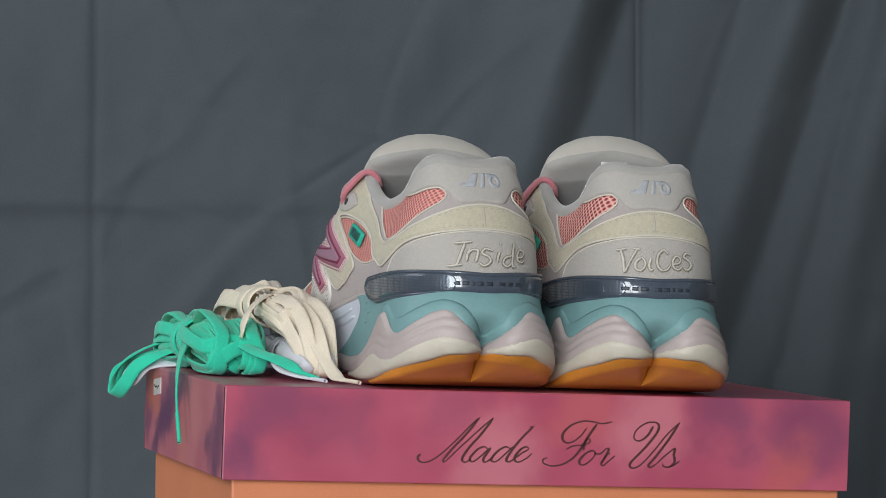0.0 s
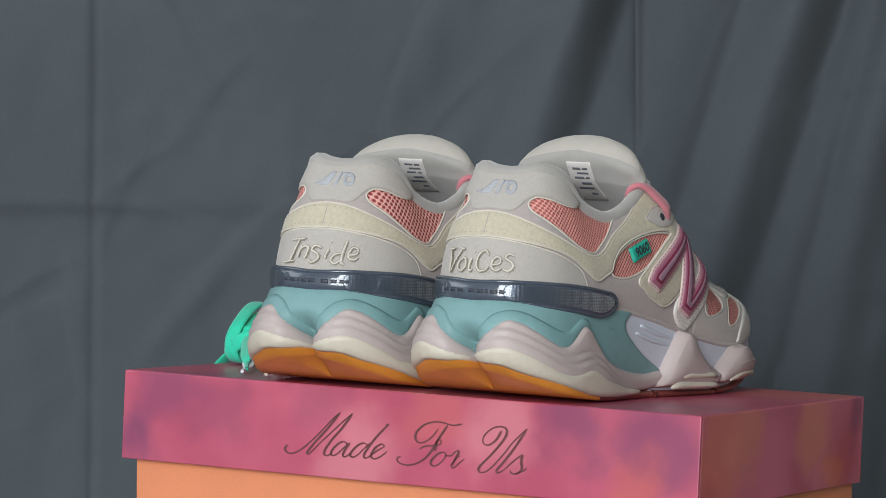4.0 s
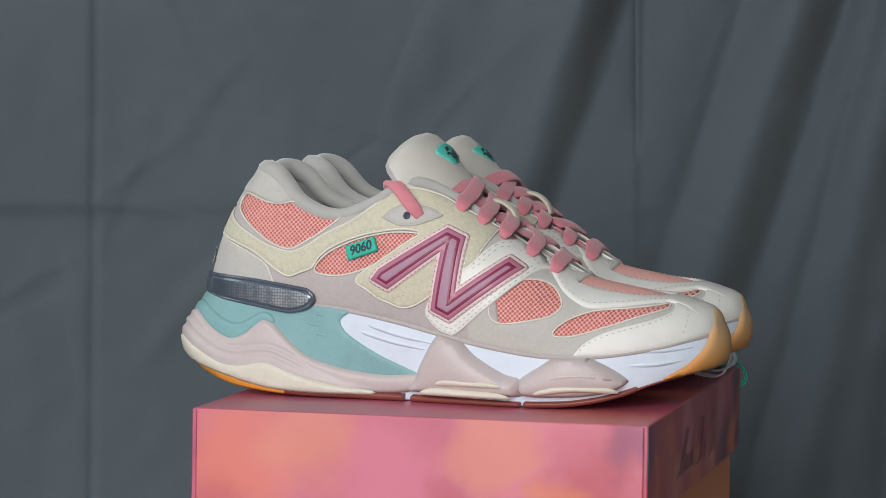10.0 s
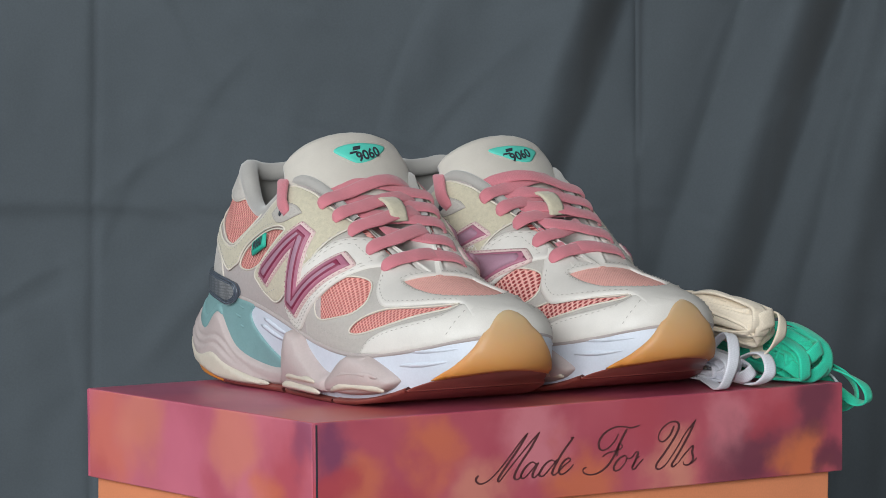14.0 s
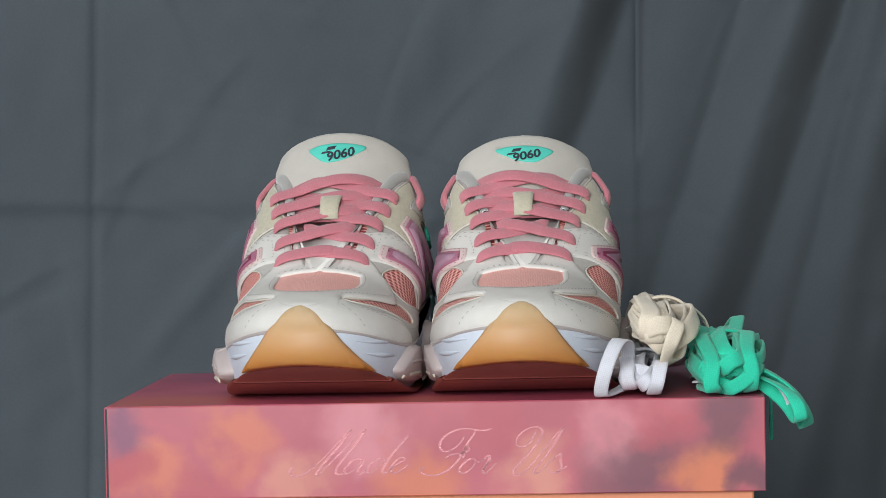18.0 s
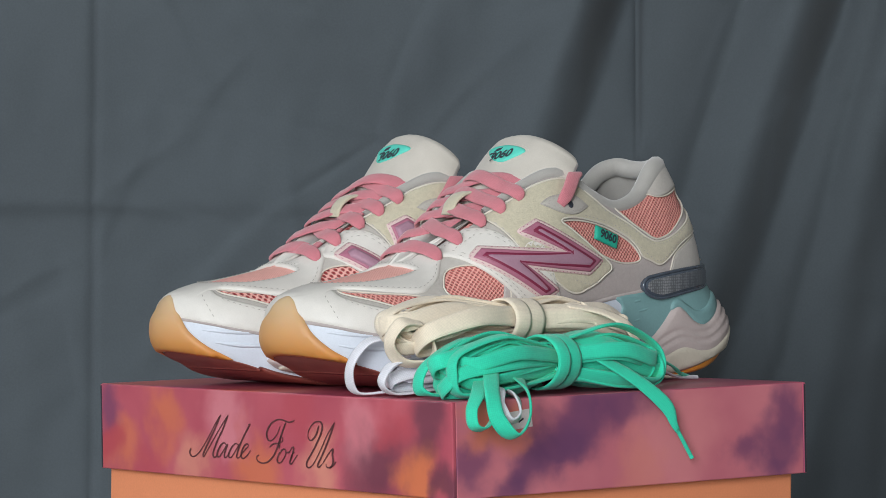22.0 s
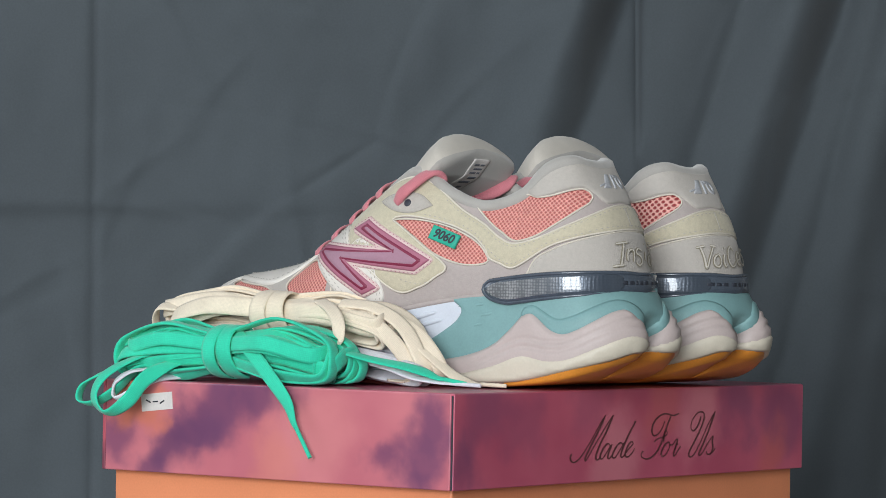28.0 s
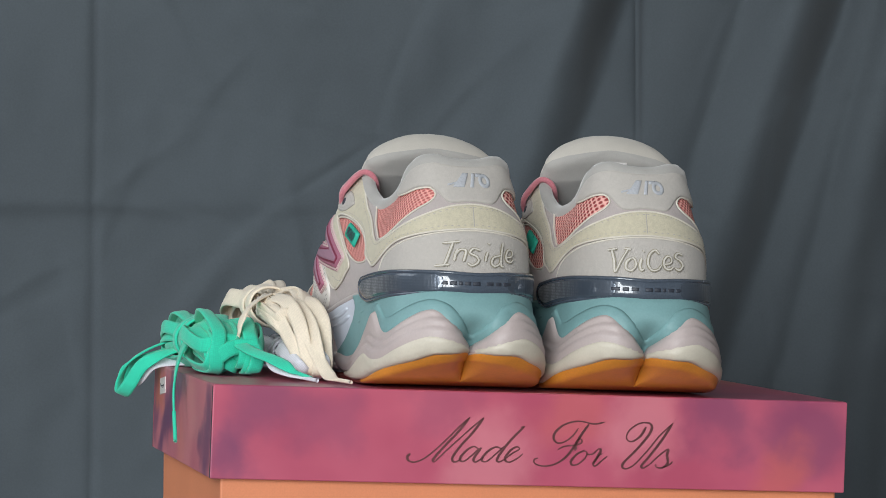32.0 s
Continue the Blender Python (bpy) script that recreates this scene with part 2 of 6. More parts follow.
M = dict(
    suede_pink=mat("suede_pink", (0.425, 0.37, 0.355), 0.9, sheen=0.2, bump=0.6, scale=500, fine=1600, vary=0.05),
    suede_yellow=mat("suede_yellow", (0.55, 0.498, 0.375), 0.92, sheen=0.25, bump=0.9, scale=420, fine=1500, vary=0.09, depth=0.0006),
    suede_cream=mat("suede_cream", (0.465, 0.43, 0.395), 0.9, sheen=0.2, bump=0.6, scale=500, fine=1600, vary=0.05),
    leather=mat("leather", (0.70, 0.665, 0.62), 0.5, bump=0.12, fine=1800, vary=0.05),
    lining=mat("lining", (0.385, 0.366, 0.343), 0.95, sheen=0.5, bump=0.3, fine=2000, vary=0.06),
    tongue=mat("tongue", (0.54, 0.50, 0.445), 0.8, sheen=0.2, bump=0.2, fine=1700, vary=0.05),
    coral=mesh_cloth("coral", (0.82, 0.37, 0.325), (0.47, 0.12, 0.11), 0.0018),
    coral_net=mesh_cloth("coral_net", (0.84, 0.43, 0.38), (0.30, 0.035, 0.038), 0.0025),
    coral_fine=mesh_cloth("coral_fine", (0.95, 0.50, 0.44), (0.84, 0.39, 0.34), 0.0013, 0.35),
    plum=mat("plum", (0.40, 0.145, 0.215), 0.42, bump=0.1, vary=0.06),
    dark_plum=mat("dark_plum", (0.22, 0.025, 0.065), 0.4, bump=0.05, vary=0.06),
    piping=mat("piping", (0.66, 0.61, 0.53), 0.75, vary=0.08, fine=2500, bump=0.3),
    mauve=mat("mauve", (0.38, 0.215, 0.285), 0.5, bump=0.05, vary=0.05, spec=0.3),
    pale_edge=mat("pale_edge", (0.66, 0.50, 0.48), 0.6, vary=0.04),
    teal=mat("teal", (0.195, 0.355, 0.362), 0.55, bump=0.06, vary=0.06),
    white_foam=mat("white_foam", (0.62, 0.66, 0.74), 0.55, bump=0.06, vary=0.04),
    pod=mat("pod", (0.50, 0.42, 0.405), 0.5, bump=0.06, vary=0.04),
    pod_cream=mat("pod_cream", (0.61, 0.555, 0.46), 0.5, bump=0.06, vary=0.04),
    gum=mat("gum", (0.68, 0.255, 0.035), 0.32, bump=0.04, vary=0.08),
    gum_toe=fade_up(mat("gum_toe", (0.60, 0.29, 0.085), 0.5, bump=0.04, vary=0.08), (0.62, 0.24, 0.045), (0.56, 0.40, 0.23), 0.018, 0.052),
    outsole=mat("outsole", (0.22, 0.055, 0.043), 0.45, bump=0.1, vary=0.1),
    navy=mat("navy", (0.068, 0.086, 0.115), 0.25, bump=0.03, vary=0.15, coat=0.6),
    silver=grid_print(mat("silver", (0.2, 0.21, 0.225), 0.3, metal=0.35, vary=0.1, bump=0, coat=0.8), (0.38, 0.39, 0.41), (0.16, 0.17, 0.185), (0.068, 0.086, 0.115), -0.080, -0.118),
    dark=mat("dark", (0.03, 0.035, 0.05), 0.5, vary=0.1),
    lace=weave(mat("lace", (0.60, 0.195, 0.232), 0.85, sheen=0.3, vary=0.08, bump=0.2), 1500),
    green_lace=weave(mat("green_lace", (0.025, 0.64, 0.41), 0.85, sheen=0.2, vary=0.08, bump=0.2), 1400),
    cream_lace=weave(mat("cream_lace", (0.84, 0.73, 0.58), 0.85, sheen=0.2, vary=0.06, bump=0.2), 1900),
    white_lace=weave(mat("white_lace", (0.74, 0.74, 0.80), 0.85, sheen=0.2, vary=0.05, bump=0.2), 1400),
    green_tag=mat("green_tag", (0.02, 0.42, 0.30), 0.6, vary=0.1, fine=3000),
    badge=mat("badge", (0.10, 0.62, 0.50), 0.55, vary=0.08, fine=3000),
    thread=mat("thread", (0.60, 0.56, 0.50), 0.8, vary=0.1),
    thread_grey=mat("thread_grey", (0.43, 0.40, 0.365), 0.8, vary=0.1),
    gold_thread=mat("gold_thread", (0.30, 0.27, 0.20), 0.5, vary=0.2),
    grey_thread=mat("grey_thread", (0.42, 0.43, 0.46), 0.45, vary=0.15),
    paper=mat("paper", (0.68, 0.64, 0.62), 0.6, vary=0.06),
    label_ink=mat("label_ink", (0.13, 0.14, 0.17), 0.6),
    ink=mat("ink", (0.03, 0.03, 0.04), 0.6),
    lid_top=tie_dye("lid_top", ROSE, TOP_SPOTS, 0),
    lid_back=tie_dye("lid_back", ROSE, BACK_SPOTS, 1),
    lid_plain_end=tie_dye("lid_plain_end", (0.56, 0.13, 0.185), PLAIN_SPOTS, 2),
    lid_dark_end=tie_dye("lid_dark_end", (0.55, 0.155, 0.195), DARK_SPOTS, 3),
    lid_front=tie_dye("lid_front", (0.48, 0.09, 0.125), FRONT_SPOTS, 4),
    card_orange=mat("card_orange", (0.76, 0.265, 0.125), 0.5, vary=0.05, scale=20, bump=0.03),
    foil=mat("foil", (0.36, 0.15, 0.16), 0.33, metal=0.9, vary=0.1, scale=110, fine=900, bump=0.25, depth=0.0006),
    cloth=mat("cloth", (0.0765, 0.091, 0.1035), 0.95, sheen=0.1, vary=0.08, scale=6, fine=700, bump=0.15),
    wall=mat("wall", (0.30, 0.30, 0.295), 0.9, vary=0.03, scale=3, fine=60),
    floor=mat("floor", (0.22, 0.21, 0.20), 0.8, vary=0.1, scale=4, fine=80),
)


# ---- mesh helpers ----
def obj(name, verts, faces, material, parent=None, label="", uvs=None, smooth=True):
    me = bpy.data.meshes.new(name)
    me.from_pydata([tuple(v) for v in verts], [], [tuple(f) for f in faces])
    if uvs is not None:
        layer = me.uv_layers.new(name="UVMap")
        idx = np.empty(len(me.loops), dtype=np.int32)
        me.loops.foreach_get("vertex_index", idx)
        layer.data.foreach_set("uv", np.asarray(uvs, dtype=np.float32)[idx].ravel())
    me.materials.append(material)
    me.polygons.foreach_set("use_smooth", [smooth] * len(me.polygons))
    me.update()
    ob = new(name, me)
    if parent is not None:
        ob.parent = parent
    if label:
        tagged(ob, label=label)
    return ob


def part(name, bm, material, parent, label=""):
    """Links a bmesh as one mesh object under a thing or a part."""
    me = bpy.data.meshes.new(name)
    bmesh.ops.recalc_face_normals(bm, faces=bm.faces)
    bm.to_mesh(me)
    bm.free()
    me.materials.append(material)
    ob = new(name, me)
    ob.parent = parent
    if label:
        tagged(ob, label=label)
    return ob


def box_bm(x0, x1, y0, y1, z0, z1, bevel=0.0, seg=2):
    bm = bmesh.new()
    bmesh.ops.create_cube(bm, size=1.0, matrix=Matrix.Translation(((x0 + x1) / 2, (y0 + y1) / 2, (z0 + z1) / 2))
                          @ Matrix.Diagonal((x1 - x0, y1 - y0, z1 - z0, 1)))
    if bevel:
        bmesh.ops.bevel(bm, geom=bm.edges[:], offset=bevel, segments=seg, affect="EDGES", profile=0.5)
    return bm


def spline(values, n):
    """Catmull-Rom through the values, n steps from first to last."""
    v = np.asarray(values, float)
    if v.ndim == 1:
        v = v[:, None]
    p = np.vstack([2 * v[0] - v[1], v, 2 * v[-1] - v[-2]])
    t = np.linspace(0, len(v) - 1, n)
    i = np.minimum(t.astype(int), len(v) - 2)
    f = (t - i)[:, None]
    a, b, c, d = p[i], p[i + 1], p[i + 2], p[i + 3]
    return 0.5 * (2 * b + (c - a) * f + (2 * a - 5 * b + 4 * c - d) * f ** 2 + (3 * b - a - 3 * c + d) * f ** 3)


def ribbon(points, width, thick, up=None, n=None, twist=None, mm=0.001, sides=8, normals=None):
    """A flat band swept along a smooth line (mm): verts, faces and coordinates along it. normals: which way its flat side faces."""
    k = len(points)
    n = n or k * 8
    p = spline(points, n) * mm
    tan = np.gradient(p, axis=0)
    tan /= np.linalg.norm(tan, axis=1)[:, None] + 1e-12
    if normals is None:
        normals = [up or (0, 0, 1)] * k
    nn = spline(normals, n)
    side = np.cross(tan, nn)
    side /= np.linalg.norm(side, axis=1)[:, None] + 1e-9
    nn = np.cross(side, tan)
    ws = spline(width if hasattr(width, "__len__") else [width] * k, n)[:, 0] * mm
    ang = np.linspace(0, 2 * np.pi, sides, endpoint=False) + np.pi / sides
    cx, cy = np.sign(np.cos(ang)) * np.abs(np.cos(ang)) ** 0.55, np.sign(np.sin(ang)) * np.abs(np.sin(ang)) ** 0.75
    ring = (p[:, None, :] + side[:, None, :] * (cx[None, :, None] * ws[:, None, None] / 2)
            + nn[:, None, :] * (cy[None, :, None] * thick * mm / 2))
    verts = ring.reshape(-1, 3)
    faces = [(i * sides + j, i * sides + (j + 1) % sides, (i + 1) * sides + (j + 1) % sides, (i + 1) * sides + j)
             for i in range(n - 1) for j in range(sides)]
    faces += [tuple(range(sides))[::-1], tuple((n - 1) * sides + j for j in range(sides))]
    length = np.concatenate([[0], np.cumsum(np.linalg.norm(np.diff(p, axis=0), axis=1))])
    uvs = np.stack([np.repeat(length, sides), np.tile(cx * 0.5, n) * np.repeat(ws, sides)], 1)
    return verts, faces, uvs


def join(pieces):
    """Several (verts, faces, uvs) as one."""
    V, F, U, k = [], [], [], 0
    for v, f, u in pieces:
        V.append(np.asarray(v))
        F += [tuple(i + k for i in q) for q in f]
        U.append(np.asarray(u))
        k += len(v)
    return np.vstack(V), F, np.vstack(U)


def text_mesh(body, size, shear=0.0, depth=0.0, bold=0.0, space=1.0):
    """Words in the built-in font as verts and faces, centred."""
    c = bpy.data.curves.new("lettering", "FONT")
    c.body, c.size, c.shear, c.extrude, c.offset = body, size, shear, depth, bold
    c.space_character, c.align_x, c.align_y, c.resolution_u = space, "CENTER", "CENTER", 6
    ob = bpy.data.objects.new("lettering", c)
    scene.collection.objects.link(ob)
    me = bpy.data.meshes.new_from_object(ob.evaluated_get(bpy.context.evaluated_depsgraph_get()))
    v = np.array([q.co[:] for q in me.vertices])
    f = [tuple(q.vertices) for q in me.polygons]
    bpy.data.objects.remove(ob)
    bpy.data.curves.remove(c)
    bpy.data.meshes.remove(me)
    return v, f


def pen(strokes, thin, thick):
    """Pen strokes through (x, y) as flat bands: broad on the way down, fine on the way up, as a slanted nib writes."""
    V, F = [], []
    for pts in strokes:
        p = spline(pts, max(8, len(pts) * 7))
        t = np.gradient(p, axis=0)
        t /= np.linalg.norm(t, axis=1)[:, None] + 1e-9
        n = np.stack([-t[:, 1], t[:, 0]], 1)
        w = thin + (thick - thin) * np.clip(-t[:, 1], 0, 1) ** 1.5
        w = np.convolve(np.pad(w, 3, mode="edge"), np.ones(7) / 7, "valid") * np.minimum(1, np.minimum(np.arange(len(p)), np.arange(len(p))[::-1]) * 0.25 + 0.5)
        k = len(V)
        V += [(*(q + m * h / 2), 0.0) for q, m, h in zip(p, n, w)] + [(*(q - m * h / 2), 0.0) for q, m, h in zip(p, n, w)]
        c = len(p)
        F += [(k + i, k + c + i, k + c + i + 1, k + i + 1) for i in range(c - 1)]
    return np.array(V), F


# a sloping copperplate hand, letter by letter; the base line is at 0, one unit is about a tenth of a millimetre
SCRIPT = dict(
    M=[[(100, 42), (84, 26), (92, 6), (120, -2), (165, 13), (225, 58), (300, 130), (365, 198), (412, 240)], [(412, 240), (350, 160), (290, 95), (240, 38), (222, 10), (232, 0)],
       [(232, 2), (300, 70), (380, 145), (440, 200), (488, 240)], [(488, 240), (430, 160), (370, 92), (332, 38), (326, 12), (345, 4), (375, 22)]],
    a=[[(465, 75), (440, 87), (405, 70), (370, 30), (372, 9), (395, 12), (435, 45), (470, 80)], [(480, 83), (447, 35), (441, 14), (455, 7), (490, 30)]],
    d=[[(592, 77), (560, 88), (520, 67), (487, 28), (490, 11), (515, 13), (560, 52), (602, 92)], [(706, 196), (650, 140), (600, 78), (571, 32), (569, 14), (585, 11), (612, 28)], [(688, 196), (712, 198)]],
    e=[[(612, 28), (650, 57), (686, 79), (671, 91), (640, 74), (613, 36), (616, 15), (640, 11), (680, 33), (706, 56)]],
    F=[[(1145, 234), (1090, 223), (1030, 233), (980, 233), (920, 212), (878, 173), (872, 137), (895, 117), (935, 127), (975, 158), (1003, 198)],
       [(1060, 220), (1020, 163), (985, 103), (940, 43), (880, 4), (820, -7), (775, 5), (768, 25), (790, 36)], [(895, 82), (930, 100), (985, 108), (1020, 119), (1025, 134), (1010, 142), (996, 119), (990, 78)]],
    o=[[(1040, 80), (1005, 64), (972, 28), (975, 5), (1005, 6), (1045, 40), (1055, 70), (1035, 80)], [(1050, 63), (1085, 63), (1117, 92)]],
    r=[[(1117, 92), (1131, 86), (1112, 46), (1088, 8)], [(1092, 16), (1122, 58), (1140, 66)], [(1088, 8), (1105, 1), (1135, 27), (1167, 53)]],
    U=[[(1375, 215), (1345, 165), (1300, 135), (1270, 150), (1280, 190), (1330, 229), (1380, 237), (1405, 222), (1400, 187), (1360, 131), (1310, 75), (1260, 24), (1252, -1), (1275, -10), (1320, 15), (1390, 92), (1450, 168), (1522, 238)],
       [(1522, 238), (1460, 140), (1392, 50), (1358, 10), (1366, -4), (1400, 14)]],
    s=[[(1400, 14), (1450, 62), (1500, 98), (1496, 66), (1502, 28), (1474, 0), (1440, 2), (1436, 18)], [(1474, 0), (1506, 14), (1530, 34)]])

# hand-drawn letters of the two heel words: slanted, with serifs
HEEL_WORDS = dict(
    Inside=[[(-185, 52), (-90, 60)], [(-128, 56), (-150, 0), (-172, -58)], [(-222, -64), (-145, -56)], [(-105, 22), (-118, -8), (-124, -38)], [(-120, -6), (-92, 18), (-64, 14), (-68, -12), (-78, -42)], [(15, 14), (-22, 24), (-42, 2), (-8, -18), (-2, -42), (-34, -62), (-60, -48)],
            [(54, 8), (40, -22), (36, -42)], [(62, 44), (66, 50)], [(124, -12), (84, -22), (68, -50), (90, -66), (128, -42)], [(150, 54), (132, 0), (120, -58), (136, -70)], [(152, -24), (196, -16), (204, 8), (180, 16), (158, -10), (158, -36), (184, -46), (206, -32)]],
    Voices=[[(-215, 52), (-160, 60)], [(-190, 56), (-176, 0), (-170, -58), (-140, 0), (-104, 58)], [(-126, 62), (-88, 56)], [(-84, 14), (-112, -6), (-116, -40), (-90, -52), (-66, -26), (-72, 6), (-90, 14)], [(-34, 12), (-46, -24), (-40, -50), (-24, -44)], [(-24, 44), (-20, 50)],
            [(62, 30), (40, 52), (8, 30), (-4, -16), (14, -50), (46, -48), (66, -26)], [(78, -22), (118, -14), (126, 10), (104, 20), (82, -4), (84, -36), (108, -48), (132, -34)], [(198, 26), (168, 36), (150, 16), (178, -4), (188, -28), (164, -50), (136, -38)]])


# ---- the room: floor, walls, ceiling; openings for the window and the added side lamp ----
def slab(name, x0, x1, y0, y1, z0, z1, material, label):
    bm = box_bm(x0, x1, y0, y1, z0, z1)
    me = bpy.data.meshes.new(name)
    bm.to_mesh(me)
    bm.free()
    me.materials.append(material)
    return tagged(new(name, me), label=label, category="wall" if "wall" in name else name.split("_")[0], kind="structure")


slab("floor", -2.6, 2.6, -4.1, 1.6, -0.1, 0.0, M["floor"], "plain dark floor under the shoe box")
slab("ceiling", -2.6, 2.6, -4.1, 1.6, 2.7, 2.8, M["wall"], "plain grey ceiling")
slab("wall_north", -2.6, 2.6, 1.5, 1.6, 0, 2.7, M["wall"], "plain grey wall behind the cloth")
slab("wall_east", 2.5, 2.6, -4.1, 1.5, 0, 2.7, M["wall"], "plain grey wall")


def wall_with_opening(name, along, at, span, opening, label):
    """A wall 0.1 m thick with one opening through it. along: 'x' or 'y'."""
    a0, a1 = span
    o0, o1, z0, z1 = opening
    bm = bmesh.new()
    for p0, p1, q0, q1 in ((a0, o0, 0, 2.7), (o1, a1, 0, 2.7), (o0, o1, 0, z0), (o0, o1, z1, 2.7)):
        lo, hi = ((p0, at, q0), (p1, at + 0.1, q1)) if along == "x" else ((at, p0, q0), (at + 0.1, p1, q1))
        b = box_bm(lo[0], hi[0], lo[1], hi[1], lo[2], hi[2])
        me = bpy.data.meshes.new("t")
        b.to_mesh(me)
        b.free()
        bm.from_mesh(me)
        bpy.data.meshes.remove(me)
    me = bpy.data.meshes.new(name)
    bm.to_mesh(me)
    bm.free()
    me.materials.append(M["wall"])
    return tagged(new(name, me), label=label, category="wall", kind="structure")


wall_with_opening("wall_south", "x", -4.1, (-2.6, 2.6), (-1.76, -0.04, 0.15, 2.1), "plain grey wall with an opening")
# the west opening is made up to go with the added side lamp
wall_with_opening("wall_west", "y", -2.6, (-4.0, 1.5), (-0.85, 0.65, 0.8, 2.2), "plain grey wall with an opening")
slab("window_post", -0.93, -0.87, -4.08, -4.02, 0.15, 2.1, M["wall"], "grey upright post between two tall panes")


# ---- the grey cloth behind ----
def backdrop():
    """A hanging grey sheet with ironed-in creases and, at one side, deep slanting folds."""
    nx, nz = 560, 400
    x = np.linspace(-0.75, 0.75, nx)
    z = np.linspace(0.004, 1.15, nz)
    X, Z = np.meshgrid(x, z)
    y = np.zeros_like(X)

    def fold(x0, slope, width, depth, z0=0.3):
        c = x0 + slope * (Z - z0)
        return depth * np.exp(-((X - c) / width) ** 2)

    def step(x0, slope, width, depth, z0=0.3):
        return depth * np.tanh((X - (x0 + slope * (Z - z0))) / width)

    def ease(v, a, b):
        return np.clip((v - a) / (b - a), 0, 1)

    # ironed lines: two upright, one level, one short and slanting
    y += fold(-0.2803, 0.0, 0.0035, 0.0028) - fold(-0.290, 0.0, 0.02, 0.0015)
    y += (0.0020 * np.tanh((0.229 + 0.012 * (X + 0.2) - Z) / 0.006) * np.exp(-((Z - 0.229) / 0.05) ** 2)) * ease(X, 0.02, -0.12)
    y += fold(0.1308, 0.0, 0.003, 0.0045) * (0.15 + 0.85 * ease(Z, 0.27, 0.31))
    y += step(0.1308, 0.0, 0.004, 0.0016)
    y += 0.003 * np.exp(-((Z - 0.262 - 0.66 * (X + 0.10)) / 0.004) ** 2) * np.exp(-((X + 0.10) / 0.026) ** 2)
    y -= 0.0035 * np.exp(-((Z - 0.150 - 1.15 * (X + 0.215)) / 0.016) ** 2) * np.exp(-((X + 0.205) / 0.05) ** 2)
    y -= 0.0018 * np.exp(-((Z - 0.236) / 0.007) ** 2) * ease(X, -0.26, -0.34)
    # slanting folds that fade out to the left
    for x0, s, w, d in ((0.060, 0.316, 0.024, -0.017), (0.092, 0.316, 0.014, 0.010), (0.150, 0.33, 0.03, -0.002), (0.226, 0.319, 0.024, -0.021), (0.264, 0.319, 0.015, 0.013),
                        (0.318, 0.20, 0.020, -0.013), (0.015, 0.50, 0.02, -0.004), (-0.02, 0.55, 0.018, 0.002), (0.345, 0.05, 0.012, 0.008), (0.185, 0.30, 0.010, 0.004), (0.295, 0.26, 0.008, 0.004)):
        y += fold(x0, s, w, d * 1.25, 0.312) * (0.62 + 0.38 * ease(Z, 0.16, 0.36) + 0.5 * ease(Z, 0.33, 0.46))
    # a slack flank that turns from the light up to the upright crease
    y += 0.030 * ease(X - 0.12 * (Z - 0.36), 0.088, 0.130) * (X < 0.1308) * ease(Z, 0.27, 0.38)
    # lower right the cloth falls away from the light
    y += 0.05 * ease(X, 0.10, 0.40) * ease(Z, 0.30, 0.02)
    y += 0.095 * ease(X, 0.02, 0.5) ** 1.5
    # short sharp creases left from folding and handling
    rnd = random.Random(5)
    for k in range(60):
        cx, cz, an, ln, dp = rnd.uniform(-0.36, 0.36), rnd.uniform(0.1, 0.52), rnd.uniform(-0.5, 1.9), rnd.uniform(0.03, 0.09), rnd.choice((-1, 1)) * rnd.uniform(0.0006, 0.0013)
        u = (X - cx) * math.cos(an) + (Z - cz) * math.sin(an)
        v = (Z - cz) * math.cos(an) - (X - cx) * math.sin(an) + 1.5 * u * u
        y += dp * np.exp(-(u / ln) ** 2) * (np.exp(-(v / 0.0045) ** 2) + 0.8 * np.tanh(v / 0.004) * np.exp(-(v / 0.02) ** 2))
    # broad slack and small crumples
    y += 0.006 * np.sin(X * 9 + 1.0 + 2 * Z) * np.cos(Z * 5)
    for i in range(nz):
        for j in range(0, nx):
            q = Vector((x[j] * 5 + z[i] * 2.0, z[i] * 4 - x[j] * 2.5, 3.1))
            y[i, j] += 0.007 * noise.noise(q) + 0.0045 * noise.noise(q * 2.7) + 0.0015 * noise.noise(q * 8)
    y += 0.0022 * np.sin(X * 70 + 9 * Z + 3 * np.sin(Z * 24)) * ease(X, 0.26, 0.34) * ease(Z, 0.30, 0.2)
    verts = np.stack([X, 0.62 + y, Z], -1).reshape(-1, 3)
    faces = [(i * nx + j, i * nx + j + 1, (i + 1) * nx + j + 1, (i + 1) * nx + j) for i in range(nz - 1) for j in range(nx - 1)]
    ob = obj("backdrop", verts, faces, M["cloth"])
    sol = ob.modifiers.new("thickness", "SOLIDIFY")
    sol.thickness, sol.offset = 0.0012, 1.0
    return tagged(ob, label="dark grey hanging cloth with creases and slanting folds", category="backdrop", kind="structure")


backdrop()

# ---- the shoe box: an upright tray and a lid that sits a little askew ----
LID_TOP = 0.142
TILT = pose(0, 0, LID_TOP, math.degrees(math.atan(0.0315)), math.degrees(math.atan(0.0135)), 0)
BX, BY, BW, BL = 0.0124, -0.0127, 0.2425, 0.3545      # centre and size of the lid


def shoe_box():
    top = new("shoe_box")
    tagged(top, label="cardboard shoe box, orange tray under a pink tie-dye lid", category="shoe box")
    w, l = BW / 2 - 0.0045, BL / 2 - 0.0045
    part("tray", box_bm(BX - w, BX + w, BY - l, BY + l, 0, LID_TOP - 0.012, 0.0012), M["card_orange"], top, "plain orange cardboard tray")
    return top


